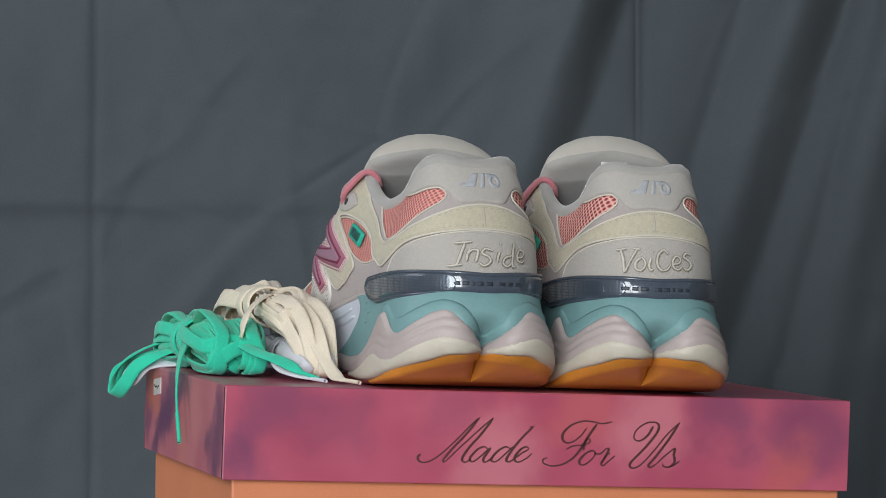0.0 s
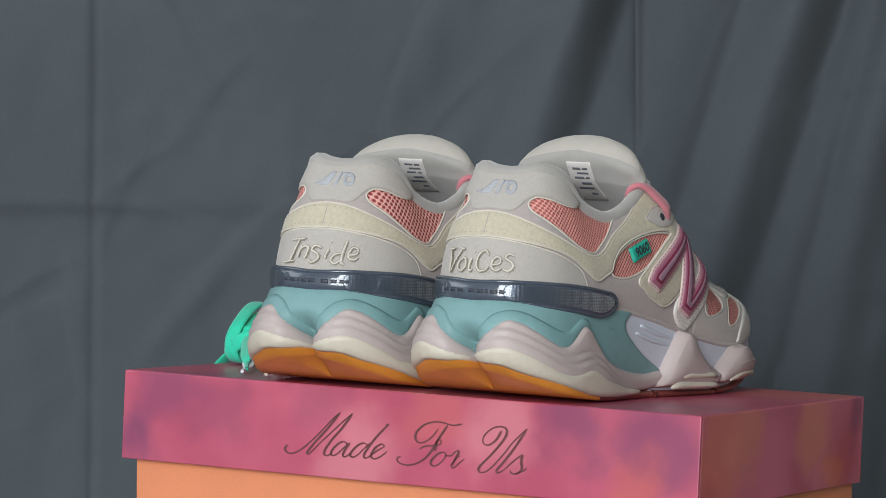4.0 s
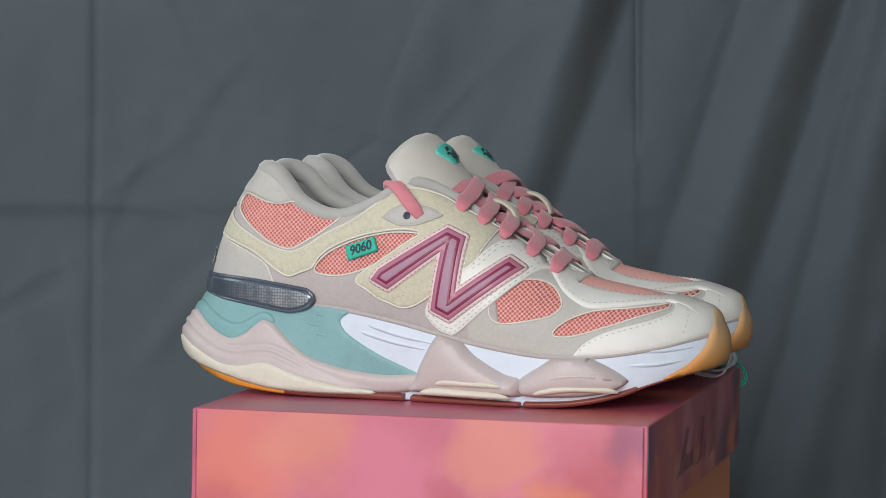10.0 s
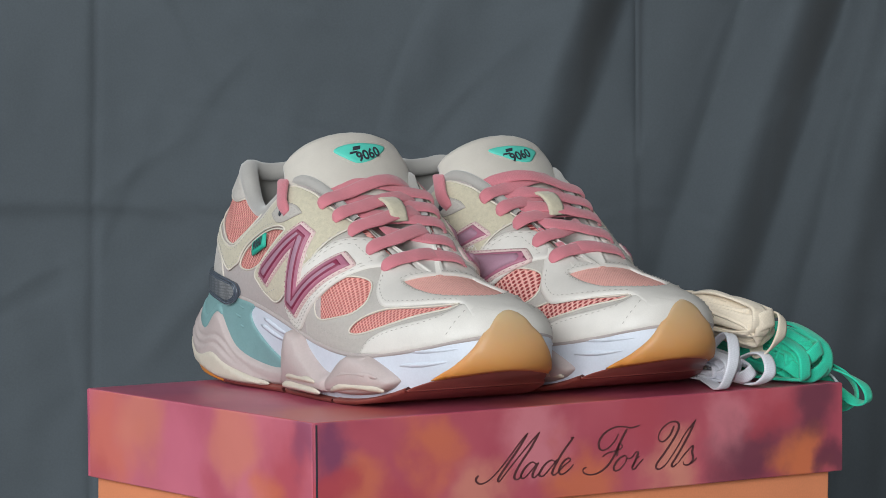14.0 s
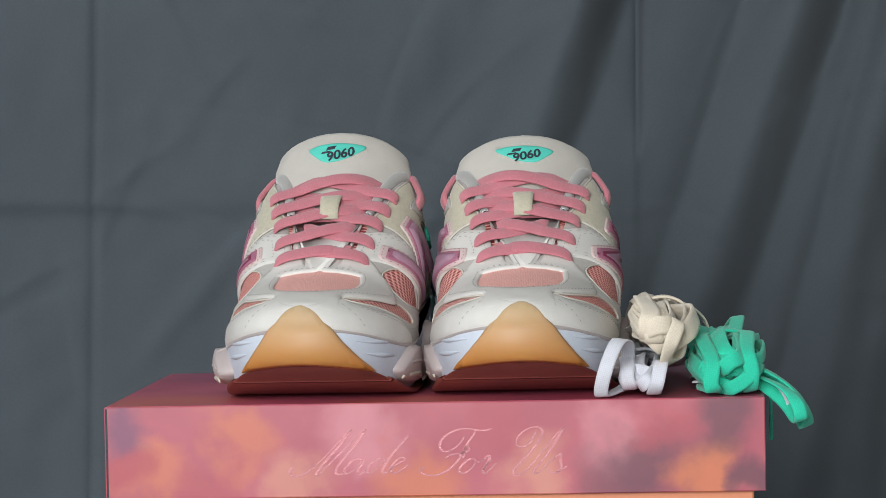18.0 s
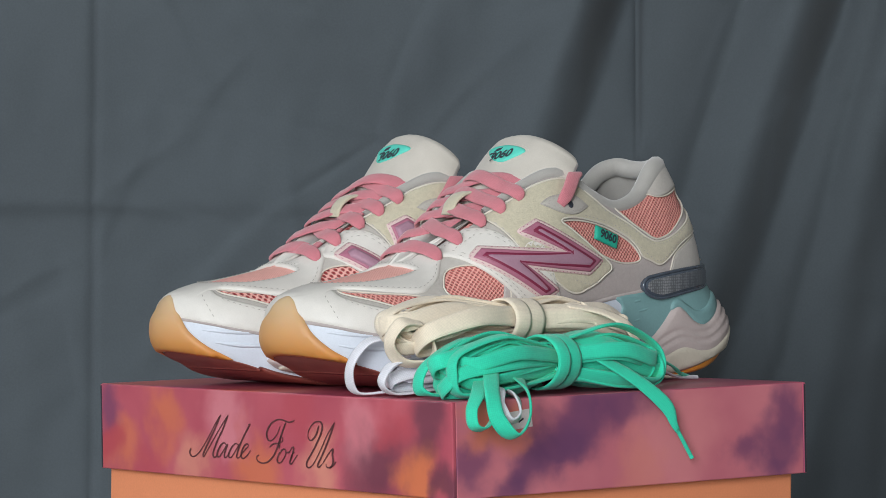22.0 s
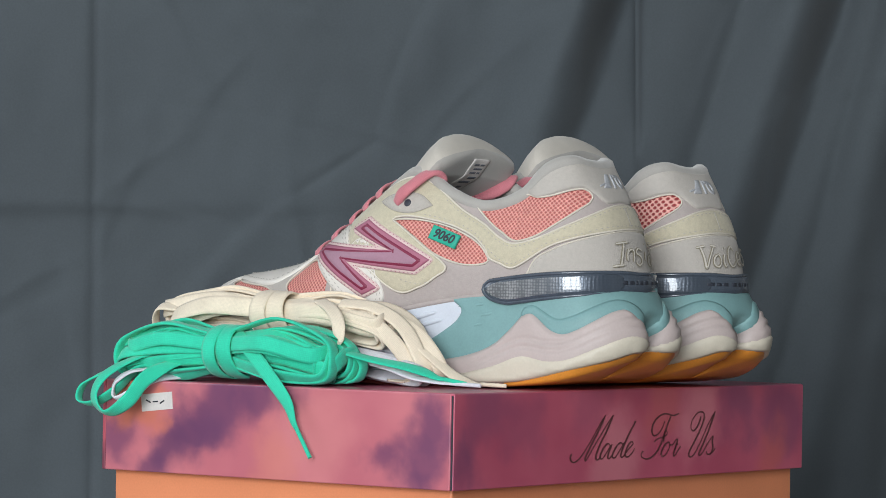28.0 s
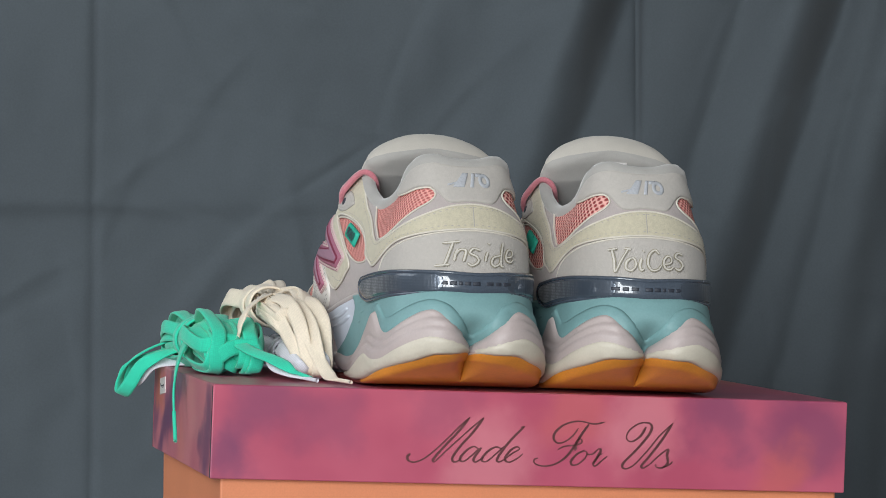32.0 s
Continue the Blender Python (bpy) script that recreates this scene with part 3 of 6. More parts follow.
BOX = shoe_box()
LIDBOX = (BX - BW / 2, BX + BW / 2, BY - BL / 2, BY + BL / 2, 0.0505, 0.002)


def lid_panels():
    x0, x1, y0, y1, h, t = LIDBOX
    lid = part("lid", box_bm(x0, x1, y0, y1, -t, 0, 0.0007), M["lid_top"], BOX, "pink and coral tie-dye cardboard lid")
    lid.matrix_basis = TILT
    e = 0.0004
    part("side_panel", box_bm(x0 - e, x0 + t, y0 - e, y1 + e, -h, -0.0003, 0.0006), M["lid_back"], lid, "pink tie-dye long side of the lid")
    part("side_panel", box_bm(x1 - t, x1 + e, y0 - e, y1 + e, -h, -0.0003, 0.0006), M["lid_front"], lid, "sunset tie-dye long side of the lid")
    part("side_panel", box_bm(x0 + t, x1 - t, y0 - e, y0 + t, -h, -0.0003, 0.0006), M["lid_plain_end"], lid, "coral tie-dye short side of the lid")
    part("side_panel", box_bm(x0 + t, x1 - t, y1 - t, y1 + e, -h, -0.0003, 0.0006), M["lid_dark_end"], lid, "pink and purple tie-dye short side of the lid")
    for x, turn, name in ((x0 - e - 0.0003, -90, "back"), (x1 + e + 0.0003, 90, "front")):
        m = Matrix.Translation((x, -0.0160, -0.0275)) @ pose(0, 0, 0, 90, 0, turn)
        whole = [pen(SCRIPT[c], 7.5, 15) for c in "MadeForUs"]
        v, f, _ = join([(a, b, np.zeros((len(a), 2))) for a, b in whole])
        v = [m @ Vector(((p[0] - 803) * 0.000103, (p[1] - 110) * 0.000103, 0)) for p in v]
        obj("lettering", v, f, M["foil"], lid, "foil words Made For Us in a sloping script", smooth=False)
    # folded corners of the card show as fine dark seams
    for a in ((x0 + 0.0003, x0 + 0.0013, y1 + e - 0.0004, y1 + e + 0.0003), (x1 + e - 0.0004, x1 + e + 0.0003, y0 + 0.0003, y0 + 0.0013)):
        part("corner_seam", box_bm(*a, -h + 0.0004, -0.0012), M["ink"], lid, "fine dark folded corner seam")
    # sticker on the dark short side
    bm = bmesh.new()
    bmesh.ops.create_cube(bm, size=1.0, matrix=Matrix.Translation((0.094, y1 + e + 0.0002, -0.0115)) @ pose(0, 0, 0, 0, 6, 0) @ Matrix.Diagonal((0.0225, 0.0004, 0.0095, 1)))
    st = part("sticker", bm, M["paper"], lid, "small pale paper sticker")
    for i in range(3):
        bm = bmesh.new()
        bmesh.ops.create_cube(bm, size=1.0, matrix=Matrix.Translation((0.090 + i * 0.005, y1 + e + 0.0005, -0.0115)) @ pose(0, 0, 0, 0, 30 - 25 * i, 0) @ Matrix.Diagonal((0.0036, 0.0003, 0.0008, 1)))
        part("mark", bm, M["ink"], st)


lid_panels()

# ---- the shoes ----
# Everything is worked out once, in millimetres, for the right shoe (toe along +x, outer side along -y); the left one is its mirror.
NU, NV = 150, 36
# stations from the middle of the heel along one side to the tip of the toe: foot of the upper ...
XB = [-133, -128, -112, -90, -65, -40, -15, 5, 25, 45, 65, 85, 105, 125, 140, 150.5, 154]
WB = [0, 19.5, 33.5, 40, 43, 45.5, 47.5, 48.5, 49.3, 50.5, 50.8, 49.8, 46.5, 40, 30.5, 17, 0]
ZB = [54, 54, 53, 51.5, 49.5, 46.5, 42, 37.5, 33, 29.5, 27, 26.5, 28.5, 32, 36, 38.5, 39.5]
# ... and its upper edge: the collar, the edges of the throat, the ridge of the vamp
XT = [-105, -104, -100, -91, -76, -54, -32, -11, 8, 35, 66, 82, 104, 122, 135, 142, 144.5]
WT = [0, 10, 19, 25, 29, 34, 37, 35, 28, 20, 13, 0, 0, 0, 0, 0, 0]
ZT = [121.3, 122, 123.5, 119.5, 106, 100, 106, 116.5, 111, 94, 73.5, 66.8, 62.3, 58.8, 56, 54, 53.5]
OUT = [0, 0.5, 1, 1.8, 3.2, 5, 6.5, 6.5, 6, 5, 4, 3, 2, 2, 1.5, 1, 0]
K2 = [.62, .62, .6, .55, .55, .6, .65, .68, .68, .66, .66, .66, .66, .64, .62, .62, .6]
RISE1 = [.33, .33, .33, .33, .36, .4, .42, .42, .42, .42, .46, .52, .55, .56, .58, .6, .6]
DROP2 = [.33, .33, .33, .33, .3, .26, .2, .14, .14, .14, .1, .04, .02, .02, .02, .02, .02]
# the sole: its edge on the ground, with the heel and toe curving up
XS = [-137, -133.5, -123, -104, -73, -40, -15, 5, 25, 45, 65, 85, 105, 125, 138, 146, 149]
WS = [0, 17.5, 32, 41, 43.5, 42.5, 42.3, 44, 45.6, 47.2, 48, 47, 43.8, 37.8, 28.5, 15, 0]
ZS = [17, 15.6, 10.5, 4.4, 0.9, 0.3, 0, 0, 0, 0, 0.3, 1.9, 6.2, 13.6, 17.6, 19.8, 20.6]


def bez(a, b, c, d, t):
    s = 1 - t
    return a * s ** 3 + 3 * b * s * s * t + 3 * c * s * t * t + d * t ** 3


def bend(p):
    """The last's inward curve: toe and waist lie off the straight line."""
    x = p[..., 0]
    p[..., 1] += 3.0 * np.clip((x - 20) / 130, 0, 1) ** 2 + 1.5 * np.exp(-((x + 20) / 45) ** 2) - 1.0
    return p


def station(values, odd):
    """A smooth run through the stations that meets its mirror image roundly at heel and toe."""
    k = -1 if odd else 1
    v = [k * values[2], k * values[1], *values, k * values[-2], k * values[-3]]
    m = len(values)
    full = spline(v, 1200)[:, 0]
    t = np.linspace(0, m + 3, len(full))
    return np.interp(np.linspace(2, m + 1, NU), t, full)


def half_upper():
    s = {k: station(v, k[0] == "w") for k, v in dict(xb=XB, wb=WB, zb=ZB, xt=XT, wt=WT, zt=ZT, o=OUT, k=K2, r=RISE1, d=DROP2).items()}
    s["wb"], s["wt"] = np.maximum(s["wb"], 0), np.maximum(s["wt"], 0)
    t = np.linspace(0, 1, NV)
    c = lambda a: a[:, None]
    h = s["zt"] - s["zb"]
    x = bez(c(s["xb"]), c(s["xb"] + 0.08 * (s["xt"] - s["xb"])), c(s["xt"] + s["k"] * (s["xb"] - s["xt"])), c(s["xt"]), t)
    y = bez(c(s["wb"]), c(s["wb"] + s["o"]), c(s["wt"] + s["k"] * (s["wb"] - s["wt"]) + s["o"] * 0.5), c(s["wt"]), t)
    z = bez(c(s["zb"]), c(s["zb"] + s["r"] * h), c(s["zt"] - s["d"] * h), c(s["zt"]), t)
    return np.stack([x, y, z], -1)


def half_sole():
    s = {k: station(v, k[0] == "w") for k, v in dict(x0=XS, w0=WS, z0=ZS, x3=XB, w3=WB, z3=ZB).items()}
    t = np.linspace(0, 1, 24)
    c = lambda a: a[:, None]
    heel = np.clip((-s["x3"] - 80) / 50, 0, 1)
    toe = np.clip((s["x3"] - 120) / 35, 0, 1)
    x1, x2 = s["x0"] - 5 * heel + 10 * toe, s["x3"] - 18 * heel + 3.5 * toe
    w1 = s["w0"] + 1.5 * np.minimum(1, s["w0"] / 20) + 6 * heel * np.minimum(1, s["w0"] / 26)
    w2 = s["w3"] + 1.5 * np.minimum(1, s["w3"] / 20) + 6.5 * heel * np.minimum(1, s["w3"] / 30)
    h = s["z3"] - s["z0"]
    x = bez(c(s["x0"]), c(x1), c(x2), c(s["x3"] - 1.5 * heel + 1.5 * toe), t)
    y = bez(c(np.maximum(s["w0"], 0)), c(np.maximum(w1, 0)), c(np.maximum(w2, 0)), c(np.maximum(s["w3"], 0) + 1.2), t)
    z = bez(c(s["z0"]), c(s["z0"] + (0.2 - 0.1 * heel) * h), c(s["z3"] - (0.33 + 0.3 * heel) * h), c(s["z3"] + 0.5), t)
    # the notch between the two heel lobes
    x = x + 21.0 * np.exp(-(y / 8.5) ** 2) * np.clip((42 - z) / 14, 0, 1) * np.clip((-x - 105) / 15, 0, 1)
    return np.stack([x, y, z], -1)


def both(half, waist):
    """The outer half (-y) and the inner half (+y) as one sheet, heel seam shared: rows run outer toe, heel, inner toe."""
    a = half.copy()
    a[..., 1] *= -1
    # the waist is drawn in on the inner side, less so towards the top
    low = 1 - np.linspace(0, 1, half.shape[1]) ** 2
    b = half.copy()
    b[..., 1] *= 1 - 0.12 * waist * low * np.exp(-((b[..., 0] - 2) / 38) ** 2)
    sheet = np.concatenate([a[::-1], b[1:]], 0)
    return bend(sheet)


def sheet_faces(nu, nv):
    return [(i * nv + j, i * nv + j + 1, (i + 1) * nv + j + 1, (i + 1) * nv + j) for i in range(nu - 1) for j in range(nv - 1)]


class Skin:
    """A sheet that panels can be laid on."""

    def __init__(self, sheet):
        self.sheet = sheet
        nu, nv, _ = sheet.shape
        self.verts = sheet.reshape(-1, 3)
        self.faces = sheet_faces(nu, nv)
        self.tree = BVHTree.FromPolygons([Vector(v) for v in self.verts], self.faces)
        n = np.cross(np.gradient(sheet, axis=1), np.gradient(sheet, axis=0))
        n /= np.linalg.norm(n, axis=2)[..., None] + 1e-9
        mid = np.array([np.clip(sheet[..., 0], -70, 120), np.zeros_like(sheet[..., 0]), np.full_like(sheet[..., 0], 40)]).transpose(1, 2, 0)
        n *= np.sign(np.sum(n * (sheet - mid), -1, keepdims=True))
        self.normals = n.reshape(-1, 3)
        self.rim = None

    def keep_below_rim(self):
        """Nothing laid on the skin may pass its upper edge between heel and throat."""
        self.rim = []
        h = self.sheet.shape[0] // 2
        for r, k in ((self.sheet[:h + 1, -1], -1), (self.sheet[h:, -1], 1)):
            s = np.where(r[:, 0] >= -70, r[:, 0], -70 - 50 * np.arctan2(-(r[:, 0] + 70), k * r[:, 1]))
            o = np.argsort(s)
            self.rim.append((s[o], r[o, 2]))

    def normal(self, where, index):
        f = self.faces[index]
        w = interpolate.poly_3d_calc([Vector(self.verts[i]) for i in f], where)
        n = sum((self.normals[i] * k for i, k in zip(f, w)), np.zeros(3))
        return n / (np.linalg.norm(n) + 1e-9)

    def hit(self, eye, way):
        where, _, index, _ = self.tree.ray_cast(Vector(eye), Vector(way))
        if where is None:
            where, _, index, _ = self.tree.find_nearest(Vector(eye) + Vector(way) * 42)
        return np.array(where), self.normal(where, index)

    def side(self, s, z):
        """s runs along the outer side as x does; past -70 it winds round the heel (its middle is -148.5) on to the inner side;
        past 120 it winds round the toe, whose middle is 175."""
        if self.rim is not None and -367 < s < 70:
            z = min(z, float(np.interp(s, *self.rim[0]) if s >= -148.5 else np.interp(-297 - s, *self.rim[1])) - 0.6)
        if -70 <= s <= 120:
            return self.hit((s, 0, z), (0, -1, 0))
        if s > 120:
            a = (s - 120) / 35
            return self.hit((120, 0, z), (math.sin(a), -math.cos(a), 0))
        if s <= -417:
            a = (-297 - s - 120) / 35
            return self.hit((120, 0, z), (math.sin(a), math.cos(a), 0))
        if s <= -227:
            return self.hit((-297 - s, 0, z), (0, 1, 0))
        a = (-70 - s) / 50
        return self.hit((-70, 0, z), (-math.sin(a), -math.cos(a), 0))

    def top(self, x, y):
        return self.hit((x, y, 200), (0, 0, -1))


UPPER, SOLE = Skin(both(half_upper(), 1.0)), Skin(both(half_sole(), 0.0))
UPPER.keep_below_rim()


def loop(points, step=1.6):
    """A closed outline through the points; a third value of 1 marks a sharp corner."""
    n = len(points)
    p = np.array([q[:2] for q in points], float)
    sharp = [len(q) > 2 for q in points]
    out = []
    for i in range(n):
        a, b, c, d = p[i - 1], p[i], p[(i + 1) % n], p[(i + 2) % n]
        t0 = (c - b) if sharp[i] else (c - a) / 2
        t1 = (c - b) if sharp[(i + 1) % n] else (d - b) / 2
        k = max(2, int(np.linalg.norm(c - b) / step))
        for f in np.arange(k) / k:
            out.append((2 * f ** 3 - 3 * f * f + 1) * b + (f ** 3 - 2 * f * f + f) * t0 + (3 * f * f - 2 * f ** 3) * c + (f ** 3 - f * f) * t1)
    return np.array(out)


def inside(p, poly):
    x, y = p[:, 0][:, None], p[:, 1][:, None]
    a, b = poly, np.roll(poly, -1, 0)
    cross = (a[:, 1] > y) != (b[:, 1] > y)
    with np.errstate(divide="ignore", invalid="ignore"):
        xi = (b[:, 0] - a[:, 0]) * (y - a[:, 1]) / (b[:, 1] - a[:, 1]) + a[:, 0]
    return (np.sum(cross & (x < xi), 1) % 2) == 1


def edge_distance(p, polys):
    best = np.full(len(p), 1e9)
    for poly in polys:
        a, b = poly, np.roll(poly, -1, 0)
        ab = b - a
        t = np.clip(np.sum((p[:, None] - a) * ab, 2) / (np.sum(ab * ab, 1) + 1e-12), 0, 1)
        best = np.minimum(best, np.min(np.linalg.norm(p[:, None] - a - t[..., None] * ab, axis=2), 1))
    return best


def inset(poly, d):
    """The outline moved inwards by d, without the points that fall out of place."""
    t = np.roll(poly, -1, 0) - np.roll(poly, 1, 0)
    n = np.stack([-t[:, 1], t[:, 0]], 1) / (np.linalg.norm(t, axis=1)[:, None] + 1e-9)
    area2 = np.sum(poly[:, 0] * np.roll(poly[:, 1], -1) - poly[:, 1] * np.roll(poly[:, 0], -1))
    q = poly + n * d * (1 if area2 > 0 else -1)
    return q, edge_distance(q, [poly]) > abs(d) * 0.93


def panel(project, points, holes=(), base=0.0, h=1.2, rim=0.9, step=3.0, edge=1.6, low=0.45, puff=0.0, puff_r=10.0, shape=None):
    """A piece of hide or foam laid on a skin: (verts, faces, uvs) in metres, its rim rounded off. puff: how far its middle swells."""
    polys = [loop(points, edge)] + [loop(q, edge) for q in holes]
    lo, hi = polys[0].min(0), polys[0].max(0)
    gx, gy = np.meshgrid(np.arange(lo[0], hi[0], step), np.arange(lo[1], hi[1], step * 0.866))
    gx[1::2] += step / 2
    inner = np.stack([gx.ravel(), gy.ravel()], 1)
    for i, poly in enumerate(polys):
        ring, ok = inset(poly, rim if i == 0 else -rim)
        inner = np.vstack([inner, ring[ok]])
    keep = inside(inner, polys[0])
    for q in polys[1:]:
        keep &= ~inside(inner, q)
    inner = inner[keep]
    d = edge_distance(inner, polys)
    near = np.abs(d - rim) < 0.08 * rim
    inner = inner[near | (d > rim + 0.45 * edge)]
    edges, co = [], []
    for poly in polys:
        k = len(co)
        co += [tuple(q) for q in poly]
        edges += [(k + i, k + (i + 1) % len(poly)) for i in range(len(poly))]
    nb = len(co)
    co += [tuple(q) for q in inner]
    vs, es, fs = geometry.delaunay_2d_cdt([Vector(q) for q in co], edges, [], 0, 1e-5)[:3]
    v2 = np.array([q[:] for q in vs])
    tri = np.array([f[:] for f in fs])
    cen = v2[tri].mean(1)
    ok = inside(cen, polys[0])
    for q in polys[1:]:
        ok &= ~inside(cen, q)
    tri = tri[ok]
    dist = edge_distance(v2, polys)
    prof = low + (1 - low) * np.sqrt(np.clip(1 - (1 - np.clip(dist / rim, 0, 1)) ** 2, 0, 1))
    off = base + h * prof
    if puff:
        off = off + puff * np.sqrt(np.clip(1 - (1 - np.clip(dist / puff_r, 0, 1)) ** 2, 0, 1))
    if shape:
        off = off + shape(v2[:, 0], v2[:, 1], dist)
    hits = [project(a, b) for a, b in v2]
    P, N = np.array([q[0] for q in hits]), np.array([q[1] for q in hits])
    verts = P + N * off[:, None]
    # which way round the faces look
    a, b, c = verts[tri[:, 0]], verts[tri[:, 1]], verts[tri[:, 2]]
    if np.sum(np.sum(np.cross(b - a, c - a) * N[tri[:, 0]], 1)) < 0:
        tri = tri[:, ::-1]
    count = defaultdict(int)
    for f in tri:
        for i in range(3):
            count[(f[i], f[(i + 1) % 3])] += 1
    border = [e for e in count if (e[1], e[0]) not in count]
    ids = sorted({i for e in border for i in e})
    new_id = {i: len(verts) + k for k, i in enumerate(ids)}
    under = P[ids] + N[ids] * (base - 0.6)
    faces = [tuple(int(i) for i in f) for f in tri] + [(int(b2), int(a2), new_id[a2], new_id[b2]) for a2, b2 in border]
    uv = np.vstack([v2, v2[ids]]) * 0.001
    return np.vstack([verts, under]) * 0.001, faces, uv


def stitches(project, line, off, length=2.0, gap=1.1, wide=0.55, closed=False):
    """A row of short threads along a line of the skin."""
    p = np.asarray(line, float)
    if closed:
        p = np.vstack([p, p[:1]])
    seg = np.linalg.norm(np.diff(p, axis=0), axis=1)
    cum = np.concatenate([[0], np.cumsum(seg)])
    V, F = [], []
    s = 0.3
    while s + length < cum[-1]:
        ends = []
        for q in (s, s + length / 2, s + length):
            i = min(np.searchsorted(cum, q, side="right") - 1, len(seg) - 1)
            ends.append(p[i] + (p[i + 1] - p[i]) * (q - cum[i]) / (seg[i] + 1e-9))
        (a, na), (m, nm), (b, nb) = (project(*e) for e in ends)
        t = b - a
        L = np.linalg.norm(t)
        if 0.3 * length < L < 2.2 * length:
            sd = np.cross(nm, t / L) * wide / 2
            k = len(V)
            up = nm * 0.35
            V += [a + na * (off - .3), m + nm * off + sd, m + nm * off - sd, b + nb * (off - .3), m + nm * off + up]
            F += [(k, k + 1, k + 4), (k + 1, k + 3, k + 4), (k + 3, k + 2, k + 4), (k + 2, k, k + 4)]
        s += length + gap
    if not V:
        V, F = [np.zeros(3)] * 3, [(0, 1, 2)]
    return np.array(V) * 0.001, F, np.zeros((len(V), 2))


def draped(verts, faces, project, at, scale, off, turn=0.0, max_len=6.0):
    """Flat lettering (x, y) laid on a skin as raised threads."""
    c, s = math.cos(turn), math.sin(turn)
    bm = bmesh.new()
    vv = [bm.verts.new((q[0], q[1], 0)) for q in verts]
    for f in faces:
        try:
            bm.faces.new([vv[i] for i in f])
        except ValueError:
            pass
    bmesh.ops.triangulate(bm, faces=bm.faces[:])
    bm.verts.index_update()
    P = []
    for q in bm.verts:
        a, b = q.co.x * scale, q.co.y * scale
        w, n = project(at[0] + a * c - b * s, at[1] + a * s + b * c)
        P.append(w + n * off)
    F = [tuple(v.index for v in f.verts) for f in bm.faces]
    bm.free()
    return np.array(P) * 0.001, F, np.zeros((len(P), 2))

PIECES = []      # name, parent piece, material, label, geometry, mirrored too


def piece(name, material, geo, parent="", label="", smooth=True, key=""):
    PIECES.append((name, parent, material, label, geo, smooth, key or name))


def mirror_geo(g):
    v, f, u = g
    v = np.array(v)
    v[:, 1] *= -1
    return v, [tuple(q)[::-1] for q in f], u


# shells
mesh_uv = np.stack([UPPER.verts[:, 0], UPPER.verts[:, 2]], 1) * .001
for mt, lab, keep in (("coral", "coral red knitted mesh on the outer side", lambda i: i < NU - 1), ("coral_net", "open dark red net with pale threads on the inner side", lambda i: i >= NU - 1)):
    piece("mesh_upper", mt, (UPPER.verts * .001, [f for f in UPPER.faces if keep(f[0] // NV)], mesh_uv), label=lab)



def spine(edge, start=-108.0):
    """Points under the middle line of the sole, one for each point of its lower edge; none lies behind the notch of the heel."""
    half = edge[:len(edge) // 2 + 1]
    o = np.argsort(half[:, 0])
    x = np.maximum(edge[:, 0], start)
    return np.stack([x, np.zeros(len(edge)), np.interp(x, half[o, 0], half[o, 2])], 1)


nu, nv, _ = SOLE.sheet.shape
mid_line = spine(SOLE.sheet[:, 0])
under = [(i * nv, (i + 1) * nv, nu * nv + i + 1, nu * nv + i) for i in range(nu - 1)]
piece("midsole", "white_foam", (np.vstack([SOLE.verts, mid_line]) * .001, SOLE.faces + under, np.zeros((nu * nv + nu, 2))), label="thick sculpted foam midsole")


def sym(half):
    """An outline that starts and ends on the middle of the heel, completed by its mirror image."""
    return list(half) + [(-297 - p[0], *p[1:]) for p in reversed(half) if abs(p[0] + 148.5) > 0.01]


def under_rim(half):
    """As sym(), held just below the upper edge of the shoe."""
    out = []
    for a, b in loop(sym(half), 3.0):
        top = np.interp(a, *UPPER.rim[0]) if a >= -148.5 else np.interp(-297 - a, *UPPER.rim[1])
        out.append((float(a), float(min(b, top - 0.9)) if -367 < a < 66 else float(b)))
    return out


def on_top(pts):
    """Places of the outer side seen from above."""
    return [tuple(UPPER.side(*p)[0][:2]) for p in pts]


def uneven_sides(name, material, geo_of, outer, inner, parent, label, skin):
    """As sides(), with a number of its own for each side."""
    piece(name, material, geo_of(skin.side, outer), parent, label)
    piece(name, material, geo_of(lambda s, z: skin.side(-297 - s, z), inner), parent, label)


def sides(name, material, geo_of, parent="", label="", skin=UPPER):
    """A piece on the outer side and its like on the inner side."""
    piece(name, material, geo_of(skin.side), parent, label)
    piece(name, material, geo_of(lambda s, z: skin.side(-297 - s, z)), parent, label)


def seam(points, closed=False, step=1.5):
    p = loop(points, step) if closed else spline(points, max(8, int(np.sum(np.linalg.norm(np.diff(np.array(points), axis=0), axis=1)) / step)))
    return p


def cord(project, line, off, radius=0.55, closed=True, sides_=6):
    """A thin raised edge along a line of the skin."""
    hits = [project(a, b) for a, b in line]
    p, n = np.array([h[0] for h in hits]), np.array([h[1] for h in hits])
    p = p + n * off
    m = len(p)
    t = (np.roll(p, -1, 0) - np.roll(p, 1, 0)) if closed else np.gradient(p, axis=0)
    t /= np.linalg.norm(t, axis=1)[:, None] + 1e-9
    b = np.cross(t, n)
    b /= np.linalg.norm(b, axis=1)[:, None] + 1e-9
    ang = [2 * math.pi * k / sides_ for k in range(sides_)]
    V = np.stack([p + n * math.sin(w) * radius + b * math.cos(w) * radius for w in ang], 1).reshape(-1, 3)
    F = [(i * sides_ + k, i * sides_ + (k + 1) % sides_, (i + 1) % m * sides_ + (k + 1) % sides_, (i + 1) % m * sides_ + k) for i in range(m if closed else m - 1) for k in range(sides_)]
    return V * 0.001, F, np.zeros((len(V), 2))


